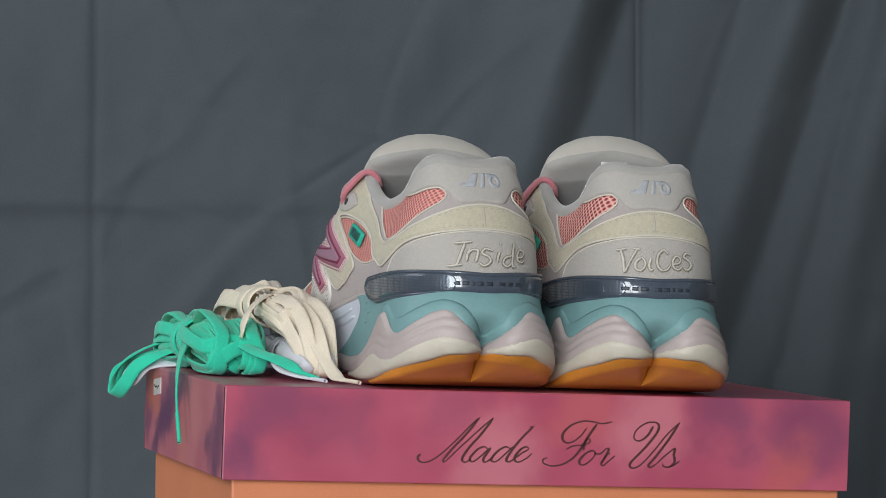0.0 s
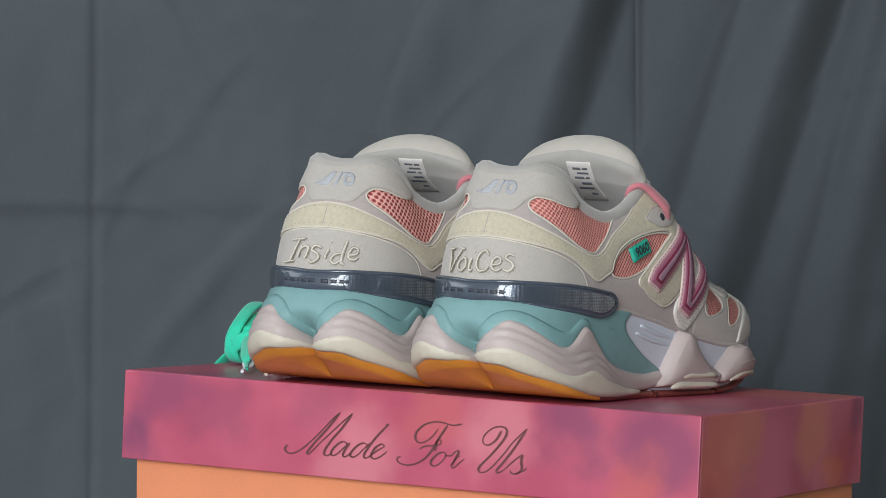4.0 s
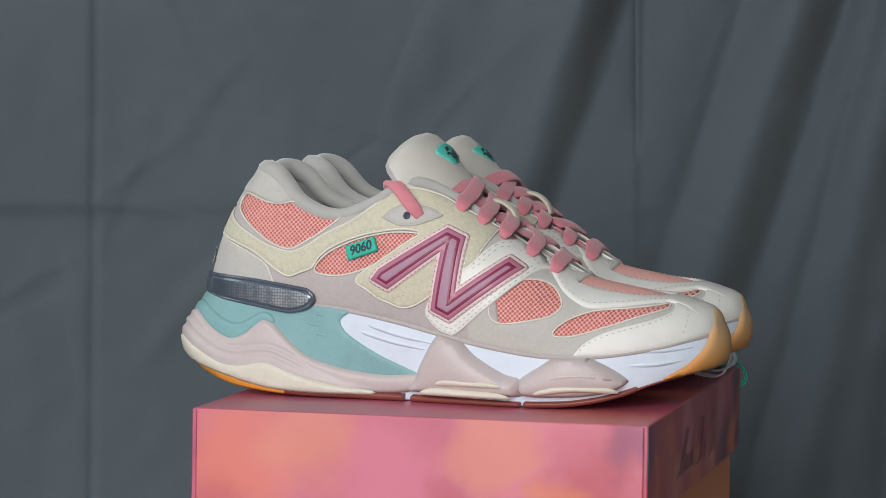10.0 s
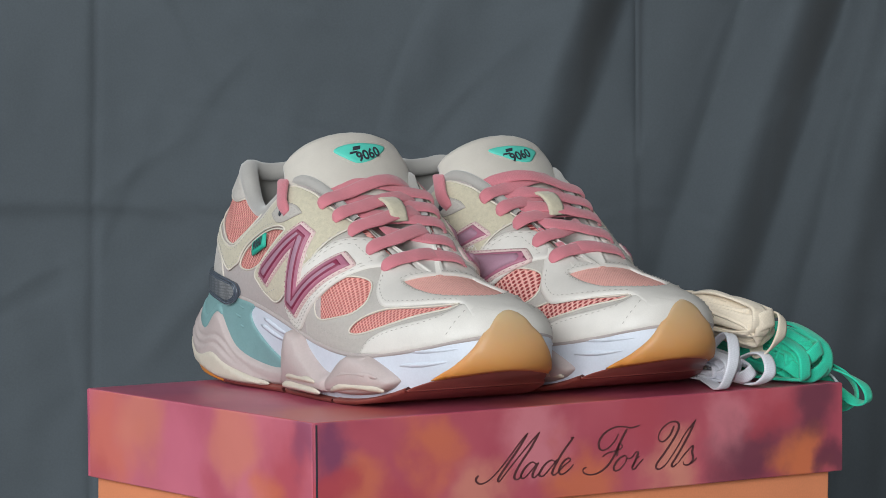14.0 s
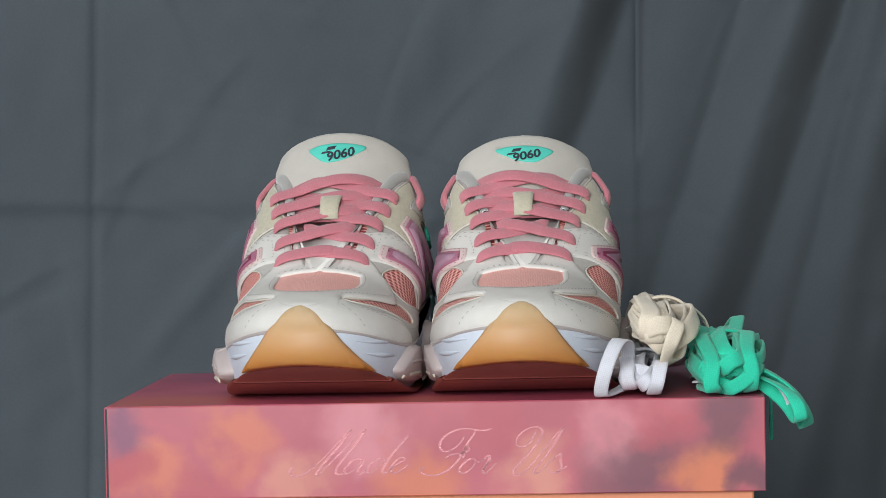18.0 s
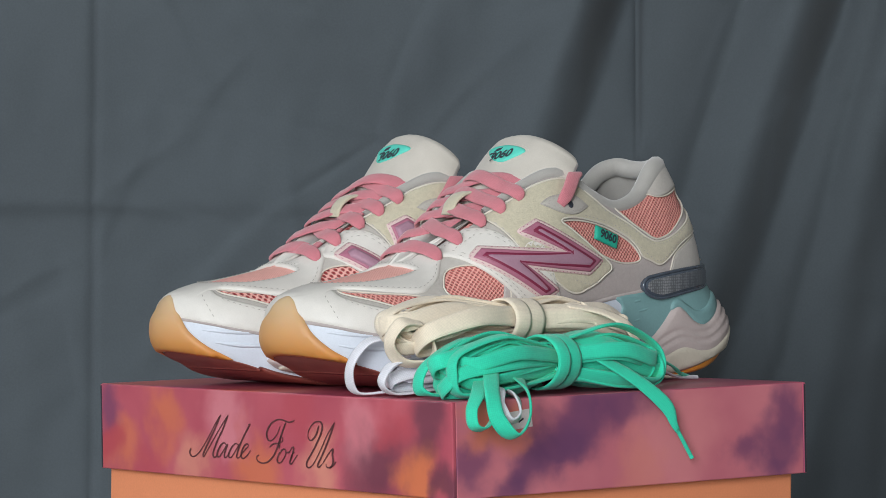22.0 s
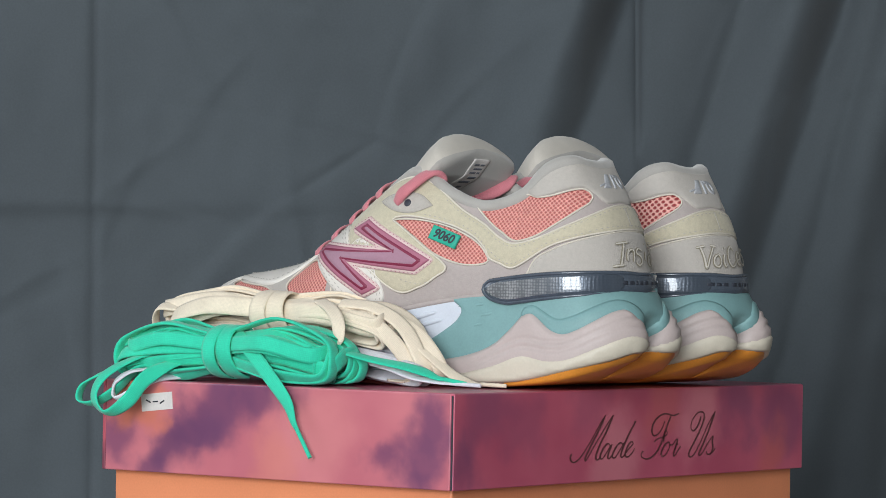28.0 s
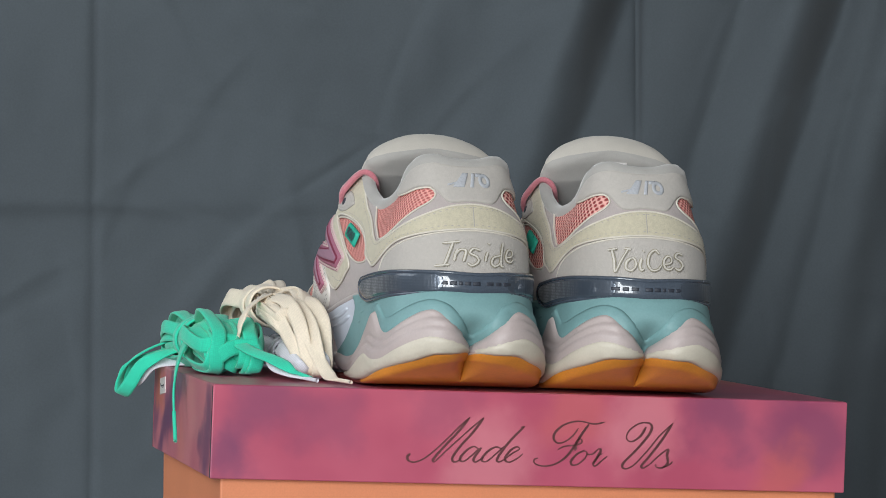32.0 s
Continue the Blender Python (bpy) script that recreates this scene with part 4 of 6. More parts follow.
# windows of mesh in the upper
WIN1 = [(-128, 105), (-124, 108.2), (-116, 107.6), (-104, 104.6), (-94, 103.6), (-86, 104.8), (-78, 104), (-70, 101.4), (-60, 98.6), (-50, 97.4, 1), (-58, 91), (-66, 85.6), (-77.3, 80), (-86, 80.3), (-96, 83.6),
        (-107, 89.8), (-117, 96), (-125.5, 101)]
WIN2 = [(-62.6, 68.8), (-58.7, 75), (-51.3, 80.4), (-36.2, 86.8), (-18, 90.6), (-2.2, 90.4), (-7.3, 86.7), (-17.8, 79.7), (-29.8, 71.8), (-44.9, 66.8), (-57, 66.5)]
OVAL = [(38.2, 53.7), (42, 59.9), (49.4, 65.6), (58.5, 67), (67.7, 64.2), (73.9, 57.7), (75.6, 53.1), (71.1, 48.5), (59.1, 45.7), (45.4, 44.1), (39.3, 47)]
SWOOSH = [(72.9, 39.4), (78.8, 45.6), (92.3, 51), (110.5, 52.8), (128.6, 54.4), (138, 55), (134.2, 53), (119.7, 49.7), (104.6, 44.7), (86.6, 39.1), (77.5, 37.9)]

# quarter: one piece of pinkish suede round the heel, open at the four mesh windows
m_ = lambda pts: [(-297 - p[0], *p[1:]) for p in reversed(pts)]
QUARTER = under_rim([(-148.5, 122.2), (-136, 123), (-120, 125), (-104, 124), (-95, 121), (-82, 109), (-68, 103), (-52, 102), (-33, 107), (-14, 117), (2, 115), (16, 108),
               (33, 97, 1), (38, 76, 1), (44, 40), (40, 31, 1), (25, 34), (5, 38.5), (-15, 43), (-41, 47.5), (-66, 50), (-92, 52.5), (-114, 54), (-132, 55), (-148.5, 55)])
piece("quarter_panel", "suede_pink", panel(UPPER.side, QUARTER, [WIN1, WIN2, m_(WIN1), m_(WIN2)], h=1.0, step=4), label="pale pinkish suede quarter")

for pts in ([(-58, 66), (-66, 62), (-70, 57), (-71, 52)], [(-36, 48), (-27, 52.5), (-16, 57)], [(-16, 44), (-9, 48), (-5, 51)]):
    sides("stitching", "thread_grey", lambda pr, pts=pts: stitches(pr, seam(pts), 1.15), "quarter_panel", "fine row of stitches")

for win in (WIN1, WIN2):
    sides("window_edge", "piping", lambda pr, win=win: cord(pr, loop(win, 2.0), 0.9), "quarter_panel", "pale rolled edge of the mesh window")

# the collar piece at the top of the heel
TAB = under_rim([(-148.5, 122), (-136, 123), (-121, 125), (-106, 123.5), (-97, 121), (-90, 114), (-85, 107), (-90, 104), (-96, 103.6), (-104, 105.2), (-114, 108), (-124, 108.8), (-130, 105.4), (-136, 100.6), (-148.5, 101.2)])
piece("heel_tab", "suede_cream", panel(UPPER.side, TAB, base=0.8, h=1.2, step=3), label="cream suede heel tab")

# yellow suede band from heel to lacing
YELLOW = sym([(-148.5, 99.6), (-136, 98.0), (-123, 93.2), (-110, 87.4), (-96, 81.4), (-80.5, 78), (-69.5, 80.4), (-57.5, 88), (-42.6, 95.6), (-31, 103.6), (-20, 110.6), (-10, 113.8),
              (4, 110.6), (18, 103), (36, 92.5, 1), (27, 74, 1), (-4, 52), (-20.2, 53.7), (-31, 59.5), (-37.2, 65), (-24, 75), (-8, 86.2), (-1.4, 90.6), (-7, 92.4), (-18, 91.8),
              (-36.2, 88), (-52, 81.6), (-60, 75.5), (-63.5, 70), (-70.7, 67.1), (-78.3, 64.9), (-86.5, 67.8), (-101.5, 76.4), (-115, 81.4), (-131.7, 85.0), (-148.5, 86.6)])
piece("suede_band", "suede_yellow", panel(UPPER.side, YELLOW, base=0.9, h=1.3, step=3), label="pale yellow suede band from heel to lacing")
for pts in ([(-123, 91.6), (-110, 86), (-96, 80), (-80.5, 76.3), (-69, 78.6), (-57, 86), (-42, 93.8), (-31, 101.6)], [(-120, 84.2), (-101.5, 78.6), (-86.5, 70), (-78.3, 67), (-70.7, 69), (-62, 75), (-52, 83.6), (-36, 90), (-18, 93.6)],
            [(-148.5, 97.8), (-136, 96.3), (-123, 91.6)], [(-148.5, 88.6), (-132, 87.2), (-120, 84.2)], [(28, 76.5), (36.2, 95)], [(-29, 57.5), (-20, 55.5), (-8, 58)]):
    sides("stitching", "thread_grey", lambda pr, pts=pts: stitches(pr, seam(pts), 2.35), "suede_band", "fine row of stitches")

piece("band_edge", "piping", cord(UPPER.side, loop(YELLOW, 2.0), 1.7, 0.6), "suede_band", "pale turned edge of the band")
piece("heel_seam", "thread_grey", cord(UPPER.side, [(-148.5, z) for z in np.arange(87.5, 99, 1.5)], 2.0, 0.4, False), "suede_band", "fine upright seam")

# counter round the heel that carries the embroidered word
COUNTER = sym([(-148.5, 85.8), (-132, 84.2), (-116, 80.2), (-103, 75), (-94, 70), (-89, 62, 1), (-86, 57, 1), (-104, 57.5), (-130, 58.5), (-148.5, 59)])
piece("counter_edge", "piping", cord(UPPER.side, loop(COUNTER, 2.0), 1.2, 0.5), "", "pale turned edge of the heel counter", key="counter_edge")
piece("heel_counter", "suede_cream", panel(UPPER.side, COUNTER, base=0.6, h=1.0, step=3), label="pale suede heel counter with raised lettering")
sides("stitching", "thread_grey", lambda pr: stitches(pr, seam([(-104, 74.5), (-95, 68.2), (-91, 62), (-88.5, 58)]), 1.75), "heel_counter")

# front part: cream underlay with two mesh windows on each side
VAMP = [(26, 34, 1), (45, 30.5), (65, 28), (85, 27.5), (105, 29.5), (125, 33), (142, 37), (158, 39.5), (175, 40.2, 1), (175, 51, 1), (160, 53.5), (146, 55), (130, 57), (112, 58), (96, 60), (84, 62),
        (74, 65), (62, 74), (50, 83), (36, 92.5, 1), (30, 80), (26, 60)]
for win in (OVAL, SWOOSH):
    sides("window_edge", "piping", lambda pr, win=win: cord(pr, loop(win, 2.0), 0.95, 0.5), "", "pale rolled edge of the mesh window")
sides("vamp_panel", "suede_cream", lambda pr: panel(pr, VAMP, [OVAL, SWOOSH], h=1.05, base=0.15, step=3), label="cream suede front panel with mesh windows")

# smooth leather over the waist that carries the emblem
OVER = [(27, 76, 1), (37, 86), (46, 86.8, 1), (66, 74, 1), (70, 70), (62, 71.5), (53.5, 66), (36, 51), (20.5, 37.8), (15, 37.2), (8, 40.5), (2.5, 48), (5.5, 58), (8.5, 68), (14, 80), (22, 80)]
sides("waist_overlay", "leather", lambda pr: panel(pr, OVER, h=1.1, base=1.1, step=3), label="smooth pale leather overlay")
for d in (1.8, 3.9):
    q, ok = inset(loop(OVER, 1.5), d)
    q = q[ok]
    sides("stitching", "thread_grey", lambda pr, q=q: stitches(pr, q, 2.45, closed=False), "waist_overlay")

sides("stitching", "thread_grey", lambda pr: stitches(pr, seam([(37.3, 43.8), (43.2, 40.6), (52.8, 37.9), (64.7, 35.9), (77.7, 35.2), (85, 36)]), 1.35), "", "fine row of stitches")
# leather toe wrap below the lower window
TOECAP = [(84, 28.0, 1), (88.5, 33.5), (94, 37.5), (104.7, 42.2), (122.8, 47.2), (137, 51.5), (142, 55, 1), (152, 54.6), (163, 53), (175, 52, 1), (175, 40, 1), (160, 39.8), (146, 37.5), (125, 32.8), (105, 29)]
sides("toe_wrap", "leather", lambda pr: panel(pr, TOECAP, h=1.1, base=1.0, step=2.6), label="smooth pale leather toe wrap")
sides("stitching", "thread_grey", lambda pr: stitches(pr, seam([(87.5, 30.5), (91, 34.2), (104, 39.8), (122, 44.8), (137, 50)]), 2.3), "toe_wrap")
sides("stitching", "thread_grey", lambda pr: stitches(pr, seam([(139, 40), (143, 46), (149, 53)]), 2.3), "toe_wrap")

# saddle of smooth leather over the top of the toe, with the ribbed mesh window in it
edge_out = on_top([(50, 84.5), (58, 78), (64.5, 71), (69, 66), (74, 60.7), (81.6, 55.6), (92, 52.2), (110, 53.6), (128, 55), (139, 55)])
SADDLE = edge_out + [(148, -18), (150.5, 0), (148, 19)] + [(x, -y + 2 * 1.5) for x, y in reversed(edge_out)] + [(58, 18.3, 1), (68, 11, 1), (74, 7.5), (76, 0), (74, -7.5), (68, -11, 1), (58, -18.3, 1)]
RIBBED = [(80, -21.5, 1), (81.5, 0), (80, 22.5, 1), (96, 24), (110, 22), (120, 15.5), (126, 8), (128, 1), (126, -6), (120, -13.5), (110, -19.5), (96, -22)]
piece("saddle", "leather", panel(UPPER.top, SADDLE, [RIBBED], h=1.1, base=1.3, step=3, rim=1.4, low=0.25, shape=lambda x, y, d: -0.35 * np.clip((x - 134) / 10, 0, 1)), label="smooth pale leather saddle over the toes")
piece("vamp_window", "coral_fine", panel(UPPER.top, [(k[0] + (2 if k[0] > 100 else -2), k[1] * 1.1, *k[2:]) for k in RIBBED], h=0.3, base=0.5, step=2.5), label="coral ribbed mesh window on the vamp")
q, ok = inset(loop(RIBBED, 1.5), -2.2)
piece("stitching", "thread_grey", stitches(UPPER.top, q[ok], 2.75, closed=True), "saddle")
for sgn in (-1, 1):
    line = [(x, sgn * (abs(y - 1) - 2.4) + 1) for x, y in edge_out[3:]]
    piece("stitching", "thread_grey", stitches(UPPER.top, seam(line), 2.75), "saddle")

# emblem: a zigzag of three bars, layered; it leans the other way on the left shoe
ZIG_R = [(-28.1, 65.1, 1), (-23.6, 70.8, 1), (12.3, 93.2, 1), (22.1, 88.3, 1), (19.8, 59.8, 1), (44.6, 77.3, 1), (52.9, 71.7, 1), (16.5, 45.2, 1), (6.2, 50.2, 1), (10.6, 81.3, 1), (-18.4, 60.3, 1)]
ZIG_L = [(53.5, 70, 1), (47.5, 74.8, 1), (-2, 73.5, 1), (25, 84.2, 1), (14.5, 89.8, 1), (-28, 68.5, 1), (-18.5, 62.2, 1), (27, 66.6, 1), (6, 53, 1), (15.5, 48.8, 1)]


def mitred(corners, d):
    """A polygon with straight sides moved inwards by d."""
    p = np.array([c[:2] for c in corners], float)
    nx = np.roll(p, -1, 0)
    sgn = 1 if np.sum(p[:, 0] * nx[:, 1] - p[:, 1] * nx[:, 0]) > 0 else -1
    t = (nx - p) / np.linalg.norm(nx - p, axis=1)[:, None]
    nn = np.stack([-t[:, 1], t[:, 0]], 1) * sgn
    out = []
    for i in range(len(p)):
        a, b = nn[i - 1], nn[i]
        out.append(p[i] + d * (a + b) / max(0.35, 1 + float(a @ b)))
    return [tuple(q) for q in out]


for zig, tail in ((ZIG_R, ":right"), (ZIG_L, ":left")):
    grown, ok = inset(loop(zig, 1.5), -1.9)
    grown = [(a, b) for (a, b), k in zip(grown, ok) if k]
    q, ok = inset(loop(zig, 1.2), -1.2)
    for inner in (0, 1):
        # on the inner side it sits a little further forward, with one broad bar and no dark line
        pr = (lambda s, z: UPPER.side(-297 - (s + 4), z)) if inner else UPPER.side
        layers = ((1.3, "mauve", 3.3, 2.2, "emblem_bar", "broad glossy mauve zigzag bar"),) if inner else ((2.1, "dark_plum", 3.5, 0.7, "emblem_line", "dark plum outline of the bars"), (3.2, "mauve", 3.4, 1.0, "emblem_bar", "glossy mauve zigzag bar"))
        piece("side_emblem", "pale_edge", panel(pr, grown, h=1.0, base=2.1, step=2.6, edge=1.3), "", "layered plum zigzag emblem", key="side_emblem" + tail)
        piece("emblem_layer", "plum", panel(pr, zig, h=1.0, base=2.9, step=2.4, edge=1.3), "side_emblem", "dark plum layer", key="emblem_layer" + tail)
        for d, mt, base, h, nm, lab in layers:
            geo = panel(pr, [(*c, 1) for c in mitred(zig, d)], h=h, base=base, rim=1.9 if inner else 0.8, step=2.2, edge=1.2, low=0.2 if inner else 0.45)
            piece(nm, mt, geo, "side_emblem", lab, key=nm + tail)
        piece("stitching", "plum", stitches(pr, q[ok], 3.15, length=1.5, gap=1.2, closed=True), "side_emblem", key="stitching" + tail)

# green label by the mesh
TAG = [(-44.6, 81.6, 1), (-27.7, 87.6, 1), (-25.2, 80.4, 1), (-42, 74.4, 1)]
sides("side_label", "green_tag", lambda pr: panel(pr, TAG, h=1.2, base=2.0, rim=0.6, step=2.5), label="small green woven label")
tv, tf = text_mesh("9060", 1.0, 0.2, 0, 0.03, 1.0)
turn = math.atan2(6, 17)
# read from outside: on the right shoe the outer side runs heel to toe from left to right, on the left one the other way
piece("numerals", "dark", draped(tv, tf, UPPER.side, (-34.9, 81.0), 6.6, 3.5, turn), "side_label", "dark numerals on the label", key="numerals:right")
flip = tv * np.array([-1, 1, 1])
piece("numerals", "dark", draped(flip, tf, UPPER.side, (-34.9, 81.0), 6.6, 3.5, turn), "side_label", "dark numerals on the label", key="numerals:left")

# lace eye by the ankle
EYE_PATCH = [(-24, 98, 1), (-16.3, 103.4), (-8.5, 104.8), (2, 103.2), (8.5, 99.5, 1), (-2.9, 95.2), (-13.4, 94.5)]
sides("eyelet_patch", "suede_cream", lambda pr: panel(pr, EYE_PATCH, h=0.9, base=2.1, step=2.5), label="pale leaf-shaped eyelet patch")
# the shade inside the eyelet is put in as a raised dark disc
sides("eyelet", "dark", lambda pr: panel(pr, [(-9.5 + 2.0 * math.cos(k), 99.2 + 2.0 * math.sin(k)) for k in np.arange(8) * math.pi / 4], h=0.5, base=2.9, rim=0.4, step=1.5, edge=0.8), "eyelet_patch", "small dark disc in place of the shaded eyelet hole")
sides("patch_edge", "thread_grey", lambda pr: cord(pr, loop(EYE_PATCH, 2.0), 2.4, 0.55), "eyelet_patch", "grey turned edge of the patch")
q, ok = inset(loop(EYE_PATCH, 1.3), 1.5)
sides("stitching", "thread_grey", lambda pr: stitches(pr, q[ok], 3.15, closed=True), "eyelet_patch")

# raised words on the heel: back view, so they read from behind
for word, key, at in (("Voices", "heel_word:right", (-148.5, 73.2)), ("Inside", "heel_word:left", (-149.5, 73.6))):
    # s falls from the outer side to the inner one; seen from behind the right shoe's outer side is at the right, the left one's at the left
    sgn = 1 if key.endswith("right") else -1
    for mt, wide, off, lab, k2 in (("gold_thread", (15, 19), 2.6, "raised embroidered word " + word, key), ("thread", (7, 10), 3.0, "pale filling of the embroidered word", key.replace("word", "word_fill"))):
        tv, tf = pen(HEEL_WORDS[word], *wide)
        piece("heel_word", mt, draped(tv * np.array([sgn * 0.084, 0.103, 1]), tf, UPPER.side, at, 1.0, off, 0.04 * sgn), "heel_counter", lab, key=k2)
for sgn, key in ((1, "heel_mark:right"), (-1, "heel_mark:left")):
    marks = [[(-11, 108.5), (-4, 108.5), (-1, 116), (-5, 116)], [(-14, 109), (-8, 110.5), (-8, 111.5), (-14, 110)], [(-0.5, 108.5), (1.8, 108.5), (3.6, 116), (1.3, 116)], [(3.5, 114.2), (8, 114.2), (8.4, 116), (3.9, 116)]]
    geo = [panel(UPPER.side, [(-148.5 + sgn * a * 1.0, b, 1) for a, b in m2], h=0.6, base=2.0, rim=0.5, step=2, edge=1.0) for m2 in marks]
    ringp = [(-148.5 + sgn * (9.2 + 3.8 * math.cos(k)), 112.2 + 3.7 * math.sin(k)) for k in np.arange(12) * math.pi / 6]
    ringh = [(-148.5 + sgn * (9.2 + 1.6 * math.cos(k)), 112.2 + 1.7 * math.sin(k)) for k in np.arange(12) * math.pi / 6]
    geo.append(panel(UPPER.side, ringp, [ringh], h=0.6, base=2.0, rim=0.5, step=2, edge=0.8))
    piece("heel_mark", "grey_thread", join(geo), "heel_tab", "grey embroidered mark of plain shapes", key=key)

# ---- sole pieces ----
TEAL = sym([(-148.5, 53.5), (-131, 53.5), (-108, 52), (-84, 51.5), (-61, 50), (-41.4, 47.9), (-46.7, 42.4), (-44.1, 36.3), (-34.9, 29.8), (-22.5, 23.1), (-8.7, 17.4), (0, 13), (-6, 8), (-50, 8), (-90, 11), (-120, 15), (-148.5, 19)])
piece("heel_wedge", "teal", panel(SOLE.side, TEAL, h=1.0, base=0, step=3.5), "midsole", "muted teal foam heel wedge")
# the edge of the pods, from the middle of the heel forward: two humps and a dip on each side
POD_TOP = [(-148.5, 23.7), (-146.2, 25.2), (-144, 28.8), (-141, 34), (-137.5, 39.8), (-134, 43.2), (-131, 43.9), (-127, 42.4), (-122, 39), (-116, 34.4), (-112, 31.6), (-108.5, 30.4), (-103, 32.6), (-97, 38.6),
           (-92.5, 41.2), (-87, 39.2), (-78, 31), (-65, 22), (-46.7, 16.4), (-22.3, 13.4), (-3, 14.5)]
# a raised rim of the teal wedge that runs along the pods, wider over the dips
RIM = [(-148.5, 31.5), (-145, 35), (-142, 40.5), (-138, 46), (-132, 48.6), (-126, 47.4), (-119, 43.6), (-112, 39.4), (-106, 38), (-100, 41.6), (-94, 45), (-88, 43.4)]
piece("wedge_rim", "teal", panel(SOLE.side, sym(RIM + [(-86, 38), (-92.5, 39), (-97, 36), (-103, 30.5), (-108.5, 28.4), (-116, 32), (-122, 36.5), (-127, 40), (-131, 41), (-134, 40), (-141, 31), (-144, 26), (-148.5, 20.5)]),
                                  h=1.1, base=0.9, rim=1.6, step=2.0, low=0.05), "midsole", "raised rim of the teal wedge")
REARPOD = [(-148.3, 22.5), (-146.2, 24.8)] + POD_TOP[2:] + [(0, 10), (-9, 4.5), (-34, 3), (-60, 2.6), (-83, 3.5), (-96, 5.5), (-110, 10.2), (-125, 17), (-134, 21.5), (-141, 21.5), (-146.5, 18.6)]
# the cream band below and the two creased ridges above it follow the same wave
BAND_TOP = [(-145.6, 22.4), (-143, 25), (-140, 28), (-136, 30), (-132, 30.4), (-127, 28.2), (-120, 23.6), (-113, 18.6), (-108, 16.4), (-102, 16.1), (-96, 17.6), (-91, 18.2), (-85, 17.2), (-75, 13.8), (-62, 10), (-45, 6.8), (-28, 5.2)]


def terraces(s, z, dist):
    """Two steps in the pod's wall that follow the cream band."""
    b = np.interp(s, [p[0] for p in BAND_TOP], [p[1] for p in BAND_TOP])
    k = np.clip((b - 4) / 10, 0.05, 1)
    out = np.zeros(len(s))
    for at in (8.0, 3.6):
        e = b + at * k - z
        u = np.clip(e / 1.1 + 0.5, 0, 1)
        out += 1.0 * k * u * u * (3 - 2 * u) - 0.7 * k * np.exp(-((e + 0.9) / 0.9) ** 2)
    return out


sides("heel_pod", "pod", lambda pr: panel(pr, REARPOD, h=1.9, base=0.6, rim=2.2, step=1.25, low=0.15, puff=1.4, puff_r=10, shape=terraces), "midsole", "wavy pale pink foam heel pod with two creases", SOLE)
CREAM = BAND_TOP + [(-28, 3.4), (-45, 2.6), (-62, 2.6), (-83, 3.6), (-96, 5.8), (-110, 10.6), (-125, 17.6), (-134, 22), (-141, 22), (-145, 20.6)]
sides("pod_base", "pod_cream", lambda pr: panel(pr, CREAM, h=2.0, base=4.7, rim=1.6, step=2.2, low=0.1), "heel_pod", "cream lower band of the heel pod", SOLE)
piece("heel_notch", "pod_cream", panel(SOLE.side, [(-154, 9, 1), (-153, 21), (-148.5, 23.5), (-144, 21), (-143, 9, 1)], h=1.2, base=0.6, rim=1.2, step=2), "midsole", "cream foam in the notch of the heel")
# fine lines moulded into the teal foam
for za, zb, a, b in ((46.4, 43.5, -66, -45), (41.5, 37.5, -72, -46), (35.5, 32.5, -64, -46), (20.5, 20.2, -36, -30), (22.2, 21.6, -46, -39)):
    sides("foam_ridge", "teal", lambda pr, za=za, zb=zb, a=a, b=b: panel(pr, [(a, za - 1.2), (a + 2, za), ((a + b) / 2, (za + zb) / 2 + 0.3), (b, zb), ((a + b) / 2, (za + zb) / 2 - 1.8)], h=0.8, base=0.7, rim=1.1, step=2.2, low=0.05), "midsole", "low moulded ridge", SOLE)
MIDPOD = [(-9.5, 5.5), (-4, 13), (0.4, 22.2), (7.7, 34.6), (13.6, 38.2), (21.3, 35), (30.7, 26.1), (46.1, 17.3), (55.3, 14.5), (56, 7), (53, 4.8), (20, 4.6)]
uneven_sides("middle_pod", "pod", lambda pr, k: panel(pr, MIDPOD, h=2.5, base=0.3, rim=3.0, step=2.6, low=0.1, puff=k, puff_r=14), 6.6, 2.4, "midsole", "pale pink foam pod with a peak", SOLE)
for z0, a, b in ((13.5, 9, 47), (8.0, 2, 51)):
    uneven_sides("pod_ridge", "pod_cream", lambda pr, k, z0=z0, a=a, b=b: panel(pr, [(a, z0 - 2), (a + 6, z0 + 1.6), ((a + b) / 2, z0 + 1.2), (b - 5, z0 + 0.6), (b, z0 - 2.2), ((a + b) / 2, z0 - 2.4)], h=1.3, base=k, rim=1.5, step=2.2, low=0.05), 8.3, 4.4, "middle_pod", "raised ridge along the pod", SOLE)
FRONTPOD = [(55.5, 7), (55.3, 14), (65.8, 21.5), (74.8, 27.2), (82.3, 29.3), (91.4, 28), (103.8, 22.5), (112.5, 16.5), (112, 14), (104, 9.4), (87.5, 6.2), (63.2, 5.2)]
uneven_sides("front_pod", "pod", lambda pr, k: panel(pr, FRONTPOD, h=2.5, base=0.3, rim=3.0, step=2.6, low=0.1, puff=k, puff_r=13), 6.6, 2.0, "midsole", "pale pink foam pod under the forefoot", SOLE)
